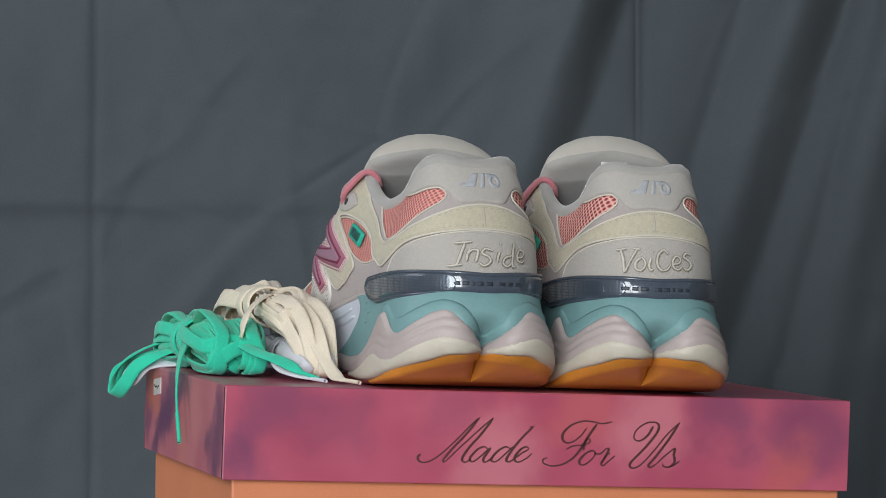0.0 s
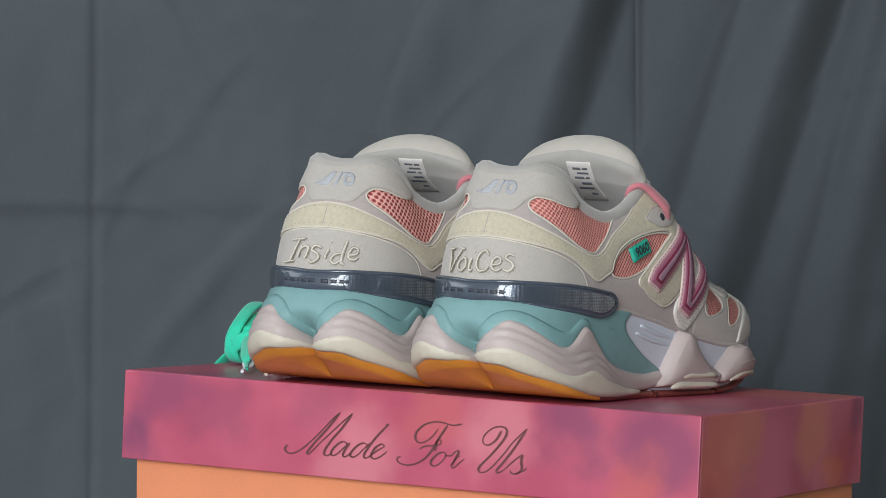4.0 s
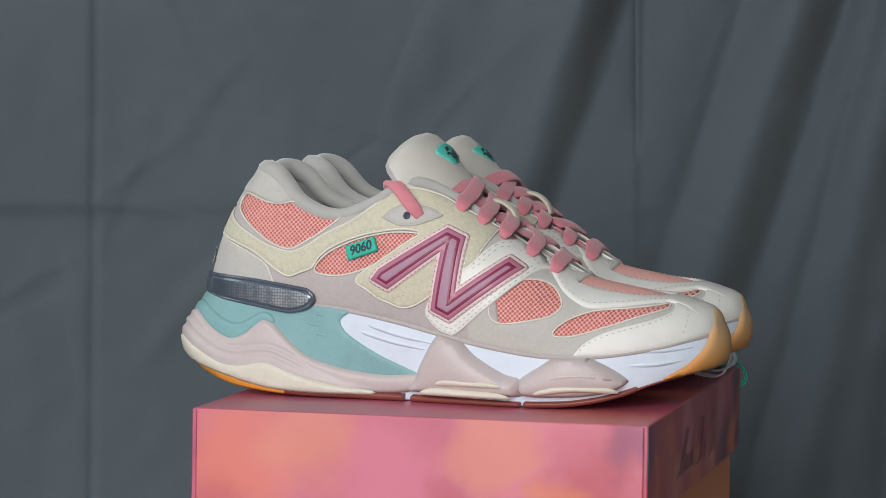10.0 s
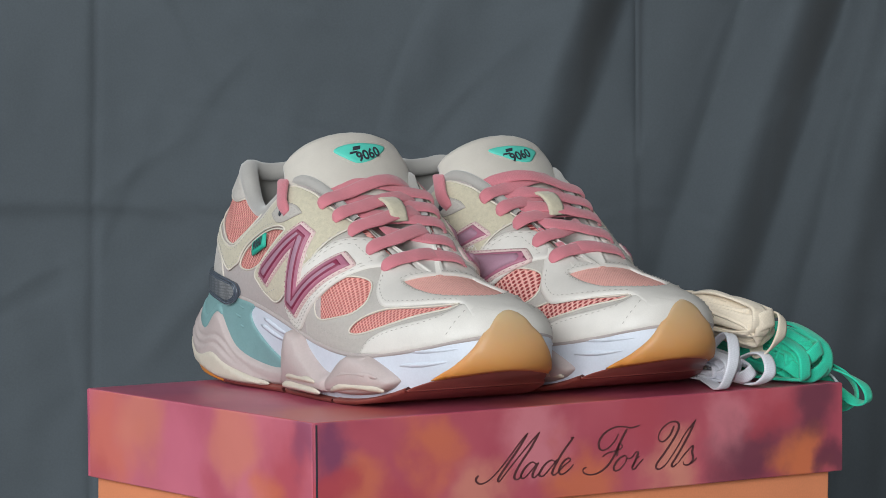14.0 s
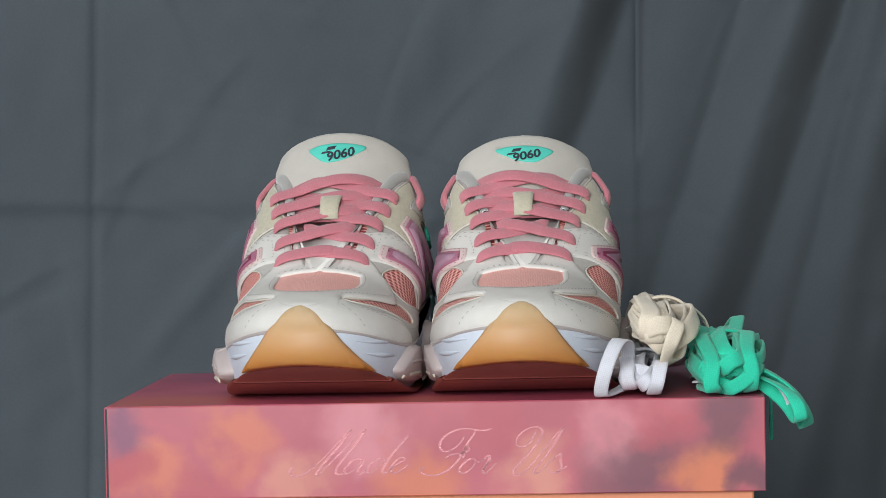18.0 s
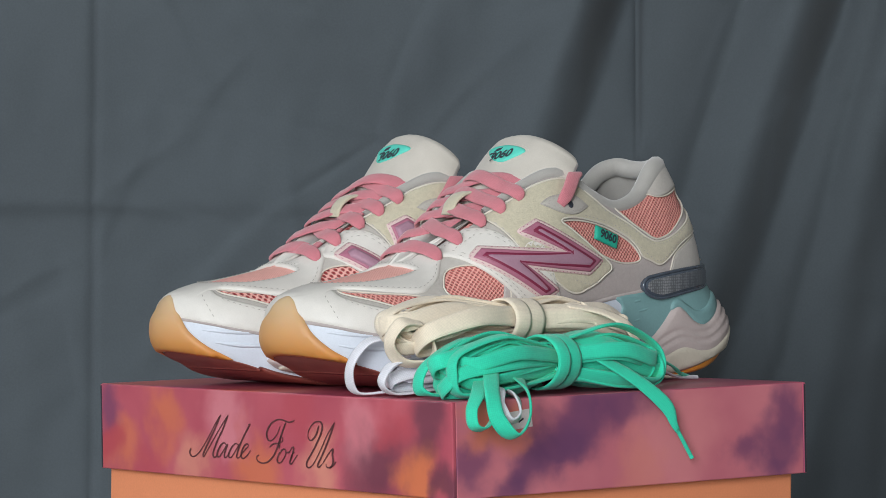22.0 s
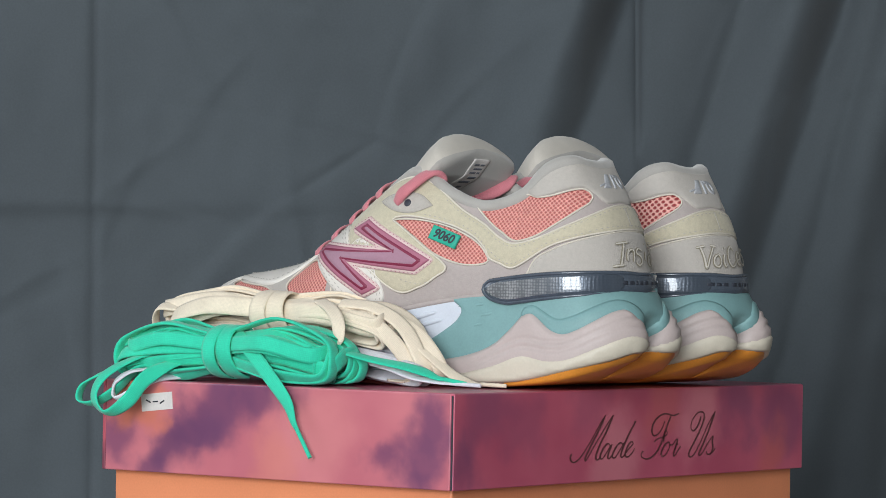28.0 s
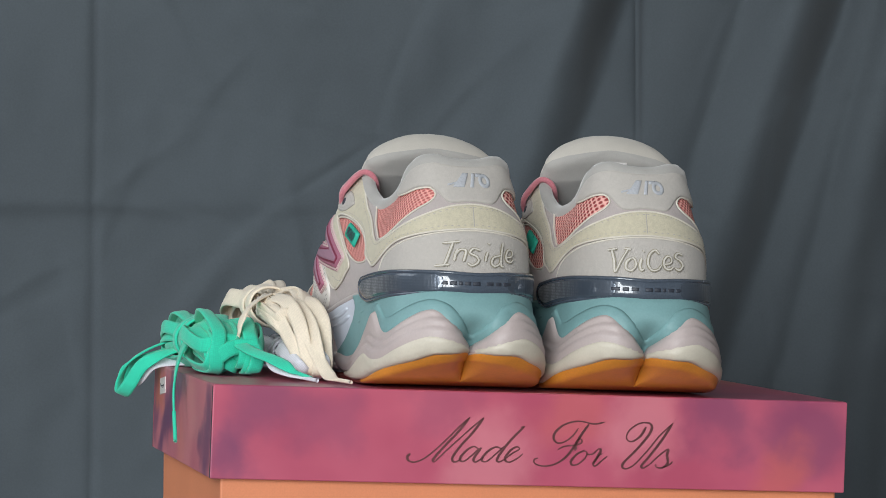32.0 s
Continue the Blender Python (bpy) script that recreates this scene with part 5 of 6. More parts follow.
for z0, a, b in ((19.0, 69, 104), (12.6, 65, 107)):
    uneven_sides("pod_ridge", "pod_cream" if z0 < 15 else "pod", lambda pr, k, z0=z0, a=a, b=b: panel(pr, [(a, z0 - 4), (a + 8, z0 + 0.6), ((a + b) / 2, z0 + 1.6), (b - 4, z0 + 1), (b, z0 - 1.4), ((a + b) / 2, z0 - 1.6)], h=1.3, base=k, rim=1.5, step=2.2, low=0.05), 8.2, 4.0, "front_pod", "raised ridge along the pod", SOLE)
# fine grooves moulded into the white foam: low ridges
for za, zb, a, b in ((40.5, 31.5, -30, 8), (36.5, 28, -34, 4), (32.2, 33.5, 112, 146), (24.5, 26.5, 114, 140)):
    sides("foam_ridge", "white_foam", lambda pr, za=za, zb=zb, a=a, b=b: panel(pr, [(a, za - 1.4), (a + 3, za), ((a + b) / 2, (za + zb) / 2 + 0.4), (b, zb), ((a + b) / 2, (za + zb) / 2 - 2.2)], h=0.55, base=0.2, rim=1.2, step=2.4, low=0.05), "midsole", "low moulded ridge", SOLE)


low_edge = SOLE.sheet[:SOLE.sheet.shape[0] // 2 + 1, 0]
low_edge = low_edge[low_edge[:, 0] > 112]
low_s = np.where(low_edge[:, 0] > 120, 120 + 35 * np.arctan2(low_edge[:, 0] - 120, -low_edge[:, 1]), low_edge[:, 0])
low_order = np.argsort(low_s)


def toe_skin(s, z):
    z = max(z, float(np.interp(s if s <= 175 else 350 - s, low_s[low_order], low_edge[low_order, 2])) + 0.9)
    a, na = SOLE.side(s, min(z, 38.5))
    if z <= 38.5:
        return a, na
    b, nb = UPPER.side(s, max(z, 41))
    f = min(1, (z - 38.5) / 5)
    p = a * (1 - f) + b * f
    p[2] = z if f < 1 else b[2]
    return p, na * (1 - f) + nb * f


BUMPER = [(130, 16.6, 1), (135.5, 19.8), (144, 25), (152.8, 33), (159.5, 42.5), (166, 50), (175, 53.0), (184, 50), (190.5, 42.5), (197.2, 33), (206, 25), (214.5, 19.8), (220, 16.6, 1), (203, 19.4), (190, 21.2), (175, 22.0), (160, 21.2), (147, 19.4)]
piece("toe_bumper", "gum_toe", panel(toe_skin, BUMPER, h=1.7, base=0.9, rim=2.0, step=2.4, low=0.2), "midsole", "translucent amber gum toe bumper")

# outsole: gum at the heel, dark red brown from the waist forward, split where the sole flexes
def outsole(x0, x1, rows, high=0.17, heel_high=0.0):
    """Rubber under one stretch of the sole. high: how far up the wall it reaches, heel_high: how much further at the heel."""
    sh = SOLE.sheet
    n3 = SOLE.normals.reshape(sh.shape)
    keep = [i for i in range(sh.shape[0]) if x0 - 3 <= sh[i, 0, 0] <= x1]
    half = sh.shape[0] // 2
    V, F = [], []
    runs = [[i for i in keep if i <= half], [i for i in keep if i >= half]] if x0 > -100 else [keep]
    for run in runs:
        k = len(V)
        for i in run:
            back = min(1, max(0, (-sh[i, 12, 0] - 78) / 55))
            front = min(1, max(0, (sh[i, 0, 0] - 112) / 10))
            top = (high + heel_high * back ** 0.8 * (1 - 0.75 * math.exp(-(sh[i, 0, 1] / 8) ** 2))) * (sh.shape[1] - 1)
            for j in range(rows + 1):
                q = top * j / rows
                a = int(q)
                f = q - a
                p = sh[i, a] * (1 - f) + sh[i, a + 1] * f
                n = n3[i, a] * (1 - f) + n3[i, a + 1] * f
                n = n * np.array([1, 1, 0.25])
                V.append(p + n * ((4.4 + 1.6 * back - 3.4 * front) * (0.72 if j == 0 else 1.0) if j < rows else -0.5) + np.array([0, 0, -0.5 if j == 0 else 0]))
        w = rows + 1
        F += [(k + a * w + b, k + a * w + b + 1, k + (a + 1) * w + b + 1, k + (a + 1) * w + b) for a in range(len(run) - 1) for b in range(rows)]
    w = rows + 1
    if len(runs) == 2:
        a, b = runs
        m = min(len(a), len(b))
        ia = [q * w for q in range(len(a))]
        ib = [(len(a) + q) * w for q in range(len(b))]
        ib = ib[::-1]
        F += [(ia[q], ia[q + 1], ib[q + 1], ib[q]) for q in range(m - 1)]
        F += [tuple(ia[0] + j for j in range(w)) + tuple(ib[0] + j for j in reversed(range(w)))]
        F += [tuple(ia[m - 1] + j for j in reversed(range(w))) + tuple(ib[m - 1] + j for j in range(w))]
    else:
        n_wall = len(V)
        V += list(spine(np.array([V[q * w] for q in range(len(keep))])))
        F += [(q * w, (q + 1) * w, n_wall + q + 1, n_wall + q) for q in range(len(keep) - 1)]
    return np.array(V) * 0.001, F, np.zeros((len(V), 2))


piece("heel_outsole", "gum", outsole(-160, -76, 10, 0.09, 0.36), "midsole", "orange gum heel outsole")
piece("waist_outsole", "outsole", outsole(-75, -8, 4, 0.12), "midsole", "dark red brown rubber outsole")
piece("ball_outsole", "outsole", outsole(-4.5, 57.5, 4, 0.12), "midsole", "dark red brown rubber outsole")
piece("front_outsole", "outsole", outsole(61, 118, 4, 0.14), "midsole", "dark red brown rubber outsole")
piece("toe_tread", "outsole", outsole(119, 200, 3, 0.05), "midsole", "dark red brown rubber under the toe")

# plastic clip round the heel
CLIP = sym([(-148.5, 62.8), (-132, 63.5), (-104, 62.3), (-72, 58.8), (-64.4, 57.2), (-61.4, 53), (-65.7, 48.2), (-75, 46), (-84, 46.5), (-110, 50), (-133, 52.5), (-148.5, 52)])


def clip_skin(s, z):
    a, na = UPPER.side(s, max(z, 56))
    a = a.copy()
    a[2] = z
    na = np.array([na[0], na[1], 0.0])
    return a, na / np.linalg.norm(na)


piece("heel_clip", "navy", panel(clip_skin, CLIP, h=2.8, base=1.4, rim=1.2, step=3, low=0.5), label="glossy navy plastic clip round the heel")
piece("clip_rim", "navy", cord(clip_skin, loop(CLIP, 2.0), 3.2, 1.1), "heel_clip", "rounded glossy rim of the clip")
SILVER = [(-134, 62), (-120, 61.8), (-100, 60.2), (-72, 57.2), (-66, 55.8), (-63.6, 53), (-66.5, 49.8), (-75, 47.7), (-84, 48.2), (-100, 50.6), (-120, 52.8), (-134, 54)]
for pr in (clip_skin, lambda s, z: clip_skin(-297 - s, z)):
    piece("clip_window", "silver", panel(pr, SILVER, h=0.2, base=4.05, rim=0.5, step=2.5), "heel_clip", "clear plastic over a silver grid that darkens to navy")
bars = [panel(clip_skin, [(-148.5 + a, 57.0, 1), (-148.5 + b, 57.0, 1), (-148.5 + b, 59.0, 1), (-148.5 + a, 59.0, 1)], h=0.2, base=4.1, rim=0.3, step=2, edge=1.2) for a, b in ((-15, -11.5), (-10.5, -8), (-7, -4), (-1.5, 1.5), (2.3, 4.8), (5.6, 7), (7.9, 10.6), (11.4, 14))]
for g in bars:
    piece("clip_bar", "dark", g, "heel_clip", "dark bar where small raised wording stands")

# padded collar and lining
n_half = UPPER.sheet.shape[0] // 2
rim_i = [i for i in range(UPPER.sheet.shape[0]) if abs(i - n_half) <= int(NU * 8.9 / 16)]
rim_line = UPPER.sheet[rim_i, -1]
inward = np.stack([-rim_line[:, 0] - 62 * (rim_line[:, 0] < -62) - rim_line[:, 0] * -1 * (rim_line[:, 0] >= -62), -rim_line[:, 1], np.zeros(len(rim_line))], 1)
inward /= np.linalg.norm(inward, axis=1)[:, None] + 1e-9


def tube(line, radius, sides_=10, squash=1.0):
    p = np.asarray(line)
    t = np.gradient(p, axis=0)
    t /= np.linalg.norm(t, axis=1)[:, None] + 1e-9
    a = np.cross(t, np.array([0, 0, 1.0]))
    a /= np.linalg.norm(a, axis=1)[:, None] + 1e-9
    b = np.cross(a, t)
    r = np.broadcast_to(radius, (len(p),))
    V = []
    for k in range(sides_):
        w = 2 * math.pi * k / sides_
        V.append(p + a * (math.cos(w) * r * squash)[:, None] + b * (math.sin(w) * r)[:, None])
    V = np.stack(V, 1).reshape(-1, 3)
    n = len(p)
    F = [(i * sides_ + k, i * sides_ + (k + 1) % sides_, (i + 1) * sides_ + (k + 1) % sides_, (i + 1) * sides_ + k) for i in range(n - 1) for k in range(sides_)]
    F += [tuple(range(sides_)), tuple((n - 1) * sides_ + k for k in reversed(range(sides_)))]
    return V * 0.001, F, np.zeros((len(V), 2))


fat = 3.7 - 1.3 * np.clip((rim_line[:, 0] + 5) / 35, 0, 1) + 1.9 * np.exp(-((rim_line[:, 0] + 95) / 26) ** 2)
throat = np.clip((rim_line[:, 0] + 45) / 30, 0, 1)
piece("collar", "lining", tube(rim_line + inward * (fat - 3.0 - 0.6 * throat)[:, None] + np.array([0, 0, 1.0]) * (-1.6 + 2.4 * throat)[:, None], fat), label="padded grey textile collar")
inner = UPPER.sheet[rim_i][:, NV // 6:] - UPPER.normals.reshape(UPPER.sheet.shape)[rim_i][:, NV // 6:] * 4.2
piece("lining", "lining", (inner.reshape(-1, 3) * .001, [tuple(reversed(f)) for f in sheet_faces(inner.shape[0], inner.shape[1])], np.zeros((inner.shape[0] * inner.shape[1], 2))), label="soft grey textile lining")
# the insole closes the inside
foot = UPPER.sheet[:, 5].copy()
piece("insole", "lining", (foot * .001, [(i, i + 1, len(foot) - 2 - i, len(foot) - 1 - i) for i in range(len(foot) // 2 - 1)], np.zeros((len(foot), 2))), label="grey insole")


# ---- tongue ----
def tongue_sheet():
    """Front and back faces of the padded tongue as one closed loft."""
    c = spline([(86, 0, 63), (72, 0, 69.5), (50, 0, 84.5), (25, 0, 104), (11, 0, 119.5), (-1, 0, 132.5), (-9, 0, 139.5)], 60)
    half = spline([13, 15, 20, 27, 35, 39.5, 38], 60)[:, 0]
    thick = spline([5, 6, 8, 11, 17, 23, 22], 60)[:, 0]
    t = np.gradient(c, axis=0)
    t /= np.linalg.norm(t, axis=1)[:, None]
    nrm = np.stack([t[:, 2], np.zeros(60), -t[:, 0]], 1)
    k = 40
    V = []
    for i in range(60):
        ring = []
        for j in range(k):
            w = 2 * math.pi * j / k
            x, y = math.cos(w), math.sin(w)
            x = math.copysign(abs(x) ** 0.75, x)
            sag = (half[i] * abs(x)) ** 2 / half[i] * 0.27
            ring.append(c[i] + np.array([0, half[i] * x, 0]) + nrm[i] * ((y - 1) * thick[i] / 2 - sag))
        V.append(ring)
    V = np.array(V)
    # round off the free end
    end = V[-1]
    mid = end.mean(0)
    for f, push in ((0.9, 3.2), (0.68, 5.8), (0.35, 7.4), (0.05, 8.0)):
        V = np.concatenate([V, (mid + (end - mid) * f + t[-1] * push)[None]], 0)
    return V


TS = tongue_sheet()
tn, tk, _ = TS.shape
tfaces = [(i * tk + j, i * tk + (j + 1) % tk, (i + 1) * tk + (j + 1) % tk, (i + 1) * tk + j) for i in range(tn - 1) for j in range(tk)]
tverts = TS.reshape(-1, 3)
tfaces.append(tuple((tn - 1) * tk + j for j in range(tk)))
front_face = [f for f in tfaces if len(f) > 4 or f[0] % tk < tk // 2 or f[0] // tk < 26]
back_face = [f for f in tfaces if not (len(f) > 4 or f[0] % tk < tk // 2 or f[0] // tk < 26)]
piece("tongue", "tongue", (tverts * .001, front_face, tverts[:, :2] * .001), label="thick padded cream tongue")
piece("tongue_lining", "lining", (tverts * .001, back_face, tverts[:, :2] * .001), "tongue", "soft grey lining of the tongue")
TTREE = BVHTree.FromPolygons([Vector(v) for v in tverts], tfaces)


def tongue_front(y, z):
    w, n, _, _ = TTREE.ray_cast(Vector((90, y, z + 30)), Vector((-1, 0, -0.35)))
    if w is None:
        w, n, _, _ = TTREE.find_nearest(Vector((0, y, z)))
    n = np.array(n)
    return np.array(w), n * (1 if n[0] + n[2] > 0 else -1)


BADGE = [(-17, 133.0), (-10, 135.9), (3, 136.7), (16, 134.6), (9, 128.9), (1, 125.2), (-7, 124.6), (-12.5, 128.2)]
piece("tongue_badge", "badge", panel(tongue_front, BADGE, h=0.7, base=0.1, rim=0.8, step=2.2), "tongue", "bright mint shield badge")
q, ok = inset(loop(BADGE, 1.2), -1.6)
piece("stitching", "thread", stitches(tongue_front, q[ok], 0.4, closed=True), "tongue")
for sgn, key in ((1, "badge_numerals:right"), (-1, "badge_numerals:left")):
    tv, tf = text_mesh("9060", 1.0, 0.2, 0, 0.03, 1.0)
    piece("badge_numerals", "dark", draped(tv * np.array([sgn, 1, 1]), tf, tongue_front, (1.5 * sgn, 128.6), 8.0, 1.1, 0.25 * sgn), "tongue", "dark numerals on the label", key=key)
    geo = [panel(tongue_front, [(sgn * (-6.8 + a), 131.6 + b, 1) for a, b in ((0, 0), (5, 0.8), (6, 3), (1, 2.4))], h=0.3, base=0.8, rim=0.3, step=2, edge=1),
           panel(tongue_front, [(sgn * (-9.5 + a), 129.4 + b, 1) for a, b in ((0, 0), (5, 0.8), (5.6, 2), (0.6, 1.4))], h=0.3, base=0.8, rim=0.3, step=2, edge=1)]
    piece("badge_mark", "dark", join(geo), "tongue", "small dark mark", key=key)
# paper label sewn inside the tongue
def tongue_back(y, z):
    w, n, _, _ = TTREE.ray_cast(Vector((-140, y, z)), Vector((1, 0, 0)))
    if w is None:
        w, n, _, _ = TTREE.find_nearest(Vector((-30, y, z)))
    n = np.array(n)
    return np.array(w), n * (1 if n[0] < 0 else -1)


for sgn, key in ((1, ":right"), (-1, ":left")):
    piece("size_label", "paper", panel(tongue_back, [(sgn * -9, 108, 1), (sgn * -9, 126, 1), (sgn * 6, 126, 1), (sgn * 6, 108, 1)], h=0.4, base=0.2, rim=0.4, step=3), "tongue", "white printed size label", key="size_label" + key)
    for z, a, b in ((122.6, 8.5, 12), (122.6, 13, 18), (120.4, 8.5, 16), (118.2, 8.5, 11), (118.2, 12, 18), (115.6, 8.5, 15), (113.4, 8.5, 18.5), (110.8, 9, 13)):
        piece("label_bar", "label_ink", panel(tongue_back, [(sgn * (a - 15), z, 1), (sgn * (a - 15), z + 1.0, 1), (sgn * (b - 15), z + 1.0, 1), (sgn * (b - 15), z, 1)], h=0.2, base=0.55, rim=0.3, step=3), "tongue", "dark printed bar", key="label_bar" + key)

# ---- lacing ----
def over_tongue(x, y, lift):
    w, n, _, _ = TTREE.ray_cast(Vector((x + 60, y, 60 + 100)), Vector((-0.6, 0, -1)))
    if w is None:
        w, n, _, _ = TTREE.find_nearest(Vector((x, y, 90)))
    n = np.array(n)
    n = n * (1 if n[0] + n[2] > 0 else -1)
    return np.array(w) + n * lift, n


def eyelet_edge(x):
    """The edge of the throat at x: half width and height."""
    return float(np.interp(x, [-10, 8, 35, 66], [35, 28, 20, 13])), float(np.interp(x, [-10, 8, 35, 66], [116.5, 111, 94, 73.5]))


UPWARD = np.array([0.62, 0, 0.78])


def lace_end(x, s):
    """How a strand comes over the edge of the throat and down to its eyelet: places and normals from edge to eyelet. s: -1 outer, 1 inner."""
    w, z = eyelet_edge(x)
    pr = UPPER.side if s < 0 else (lambda a, c: UPPER.side(-297 - a, c))
    d, nd = pr(x + 0.8, z - 4.4)
    a, na = pr(x + 0.5, z - 3.0)
    b, nb = pr(x, z - 1.2)
    out = np.array([0, s * 1.0, 0])
    return ([np.array([x, s * (w - 6), z]) + UPWARD * 4.2, np.array([x, s * (w - 0.3), z]) + UPWARD * 3.9 + out * 1.4, b + nb * 4.7, a + na * 3.9, d + nd * 1.6],
            [UPWARD + out * 0.12, UPWARD + out * 0.7, nb + UPWARD * 0.25, nb, nb - UPWARD * 0.8])


def lace_row(xa, xb, sa, lift, wide=8.8):
    """From its eyelet at xa on one side (sa: -1 outer, 1 inner) over the tongue and under the other edge at xb."""
    wa, za = eyelet_edge(xa)
    wb, zb = eyelet_edge(xb)
    p0, n0 = lace_end(xa, sa)
    s = -sa
    pts, nor = p0[::-1], n0[::-1]
    pts[-1] = pts[-1] + UPWARD * lift * 0.6
    for f in (0.28, 0.5, 0.72):
        x = xa + (xb - xa) * f
        w, z = eyelet_edge(x)
        y = sa * (wa * (1 - f) - wb * f)
        base = np.array([x, y, z])
        hit = TTREE.ray_cast(Vector(base + UPWARD * 60), Vector(-UPWARD))[0]
        rise = 0.0 if hit is None else float(np.dot(np.array(hit) - base, UPWARD))
        pts.append(base + UPWARD * (max(rise + 1.7, 3.0) + lift))
        nor.append(UPWARD + np.array([0, y / 110, 0]))
    pts += [np.array([xb, s * (wb - 4.5), zb]) + UPWARD * (1.6 + lift * 0.4), np.array([xb - 1, s * (wb + 0.5), zb - 3.5])]
    nor += [UPWARD + np.array([0, s * 0.3, 0]), UPWARD + np.array([0, s * 0.8, 0])]
    k = len(pts)
    pts = [pts[0], pts[1]] + [pts[i - 1] * 0.25 + pts[i] * 0.5 + pts[i + 1] * 0.25 + UPWARD * 0.35 for i in range(2, k - 2)] + pts[-2:]
    return ribbon(pts, [3.6, wide * 0.86] + [wide] * (k - 3) + [wide * 0.8], 1.9, normals=nor, n=84, sides=10)


for k, x in enumerate((65.5, 52.5, 38, 26.5, 15.5)):
    # the lowest row lies straight across, the others climb
    climb = 2.0 if k == 0 else 9.5
    piece("shoelace", "lace", lace_row(x, x - climb, -1, 2.6), label="flat dusty pink shoelace strand")
    piece("shoelace", "lace", lace_row(x, x - climb, 1, 1.3 if k == 0 else 0.3), label="flat dusty pink shoelace strand")
for x in (59, 47, 33.5, 21.5):
    # the crossing part of the lace that shows below, between two rows
    w, z = eyelet_edge(x)
    pts, nor = [], []
    for f in (-1, -0.6, -0.2, 0.2, 0.6, 1):
        base = np.array([x + 2.0 * f, f * (w + 0.5), z])
        hit = TTREE.ray_cast(Vector(base + UPWARD * 60), Vector(-UPWARD))[0]
        rise = 0.0 if hit is None else float(np.dot(np.array(hit) - base, UPWARD))
        pts.append(base + UPWARD * (max(rise + 1.2, 1.4) if abs(f) < 0.9 else 0.2))
        nor.append(UPWARD + np.array([0, f * 0.3, 0]))
    piece("shoelace", "lace", ribbon(pts, 9.0, 1.8, normals=nor, n=48, sides=8), label="flat dusty pink shoelace strand")
for s in (-1, 1):
    pr = UPPER.side if s < 0 else (lambda a, c: UPPER.side(-297 - a, c))
    low, nl = pr(-2.5, 99.2)
    mid_, nm = pr(-10, 107)
    pts = [low + nl * 2.2, (low + mid_) / 2 + nl * 5.0, mid_ + nm * 5.0, np.array([-17.5, s * 41, 115.6]), np.array([-22.5, s * 37, 116.6]), np.array([-22, s * 32.5, 112.5]), np.array([-12, s * 30, 107.5]), np.array([4, s * 28, 106])]
    nor = [nl, nl, nm + np.array([0, 0, 0.3]), (0, s * 0.7, 0.8), (0, -s * 0.3, 1), (0, -s, 0.3), (0, -s, 0.4), (0.3, 0, 1)]
    piece("shoelace", "lace", ribbon(pts, [5.5, 7.6, 7.6, 7.6, 7.6, 7.6, 7.6, 7.6], 3.4, normals=nor, n=60, sides=10), label="flat dusty pink shoelace strand")
# loop of suede on the tongue that the laces pass through
w, n = over_tongue(33, 1.0, 0)
LOOPC = [np.array([41, 0, 96.0]) + np.array([0.62, 0, 0.78]) * -0.5, np.array([36, 0, 100]) + np.array([0.62, 0, 0.78]) * 2.9, np.array([30, 0, 104.2]) + np.array([0.62, 0, 0.78]) * 3.1, np.array([25, 0, 108.0]) + np.array([0.62, 0, 0.78]) * 0.0]
piece("lace_loop", "suede_yellow", ribbon(LOOPC, [11, 11, 12, 13], 2.2, up=(0.62, 0, 0.78), n=24), label="cream suede lace loop on the tongue")

# cream underlay that closes the end of the throat
UX, UY = np.linspace(58, 79, 18), np.linspace(-1, 1, 13)
under_v = []
for x in UX:
    w, z = eyelet_edge(min(x, 66))
    w = w - 1.0 if x <= 66 else 12.0 - (x - 66) * 0.4
    z = z if x <= 66 else float(np.interp(x, [66, 84], [73.5, 66.5]))
    under_v += [(x, w * u + 0.3, z - 0.7 + (1 - u * u) * (0.2 if x < 66 else 1.6) + 0.5 * min(1, max(0, (x - 60) / 6))) for u in UY]
under_f = sheet_faces(18, 13)
piece("throat_underlay", "suede_cream", (np.array(under_v) * .001, under_f, np.zeros((len(under_v), 2))), "", "cream underlay at the end of the throat")

# tab of leather that closes the throat in front of the laces: one even vault over the tongue and both edges
def highest(x, y):
    hits = [k.ray_cast(Vector((x, y, 200)), Vector((0, 0, -1)))[0] for k in (TTREE, UPPER.tree)]
    return max([q[2] for q in hits if q is not None] + [55])


def vault(x, y):
    return np.array([np.ones_like(x), x, x * x, y * y, x * y * y])


tab_x, tab_y = [k.ravel() for k in np.meshgrid(np.linspace(62, 84, 12), np.linspace(-19, 19, 13))]
tab_z = np.array([highest(a, b) for a, b in zip(tab_x, tab_y)])
tab_k = np.linalg.lstsq(vault(tab_x - 72, tab_y).T, tab_z, rcond=None)[0]


def tab_top(x, y):
    z = lambda a, b: float(vault(np.array(a - 72.0), np.array(b)) @ tab_k)
    n = np.array([z(x - 0.5, y) - z(x + 0.5, y), z(x, y - 0.5) - z(x, y + 0.5), 1.0])
    return np.array([x, y, z(x, y)]), n / np.linalg.norm(n)


TAB_EDGE = [(59.5, -13.5, 1), (59, 0), (59.5, 14.5, 1), (71, 17.5), (77.5, 19, 1), (78.8, 0), (77.5, -18, 1), (71, -16.5)]
piece("throat_tab", "leather", panel(tab_top, TAB_EDGE, h=1.2, base=1.3, rim=1.6, step=2.0, low=0.2, shape=lambda x, y, d: -np.clip((66 - x) / 6, 0, 1) * 1.2), "", "smooth pale leather tab at the foot of the lacing")
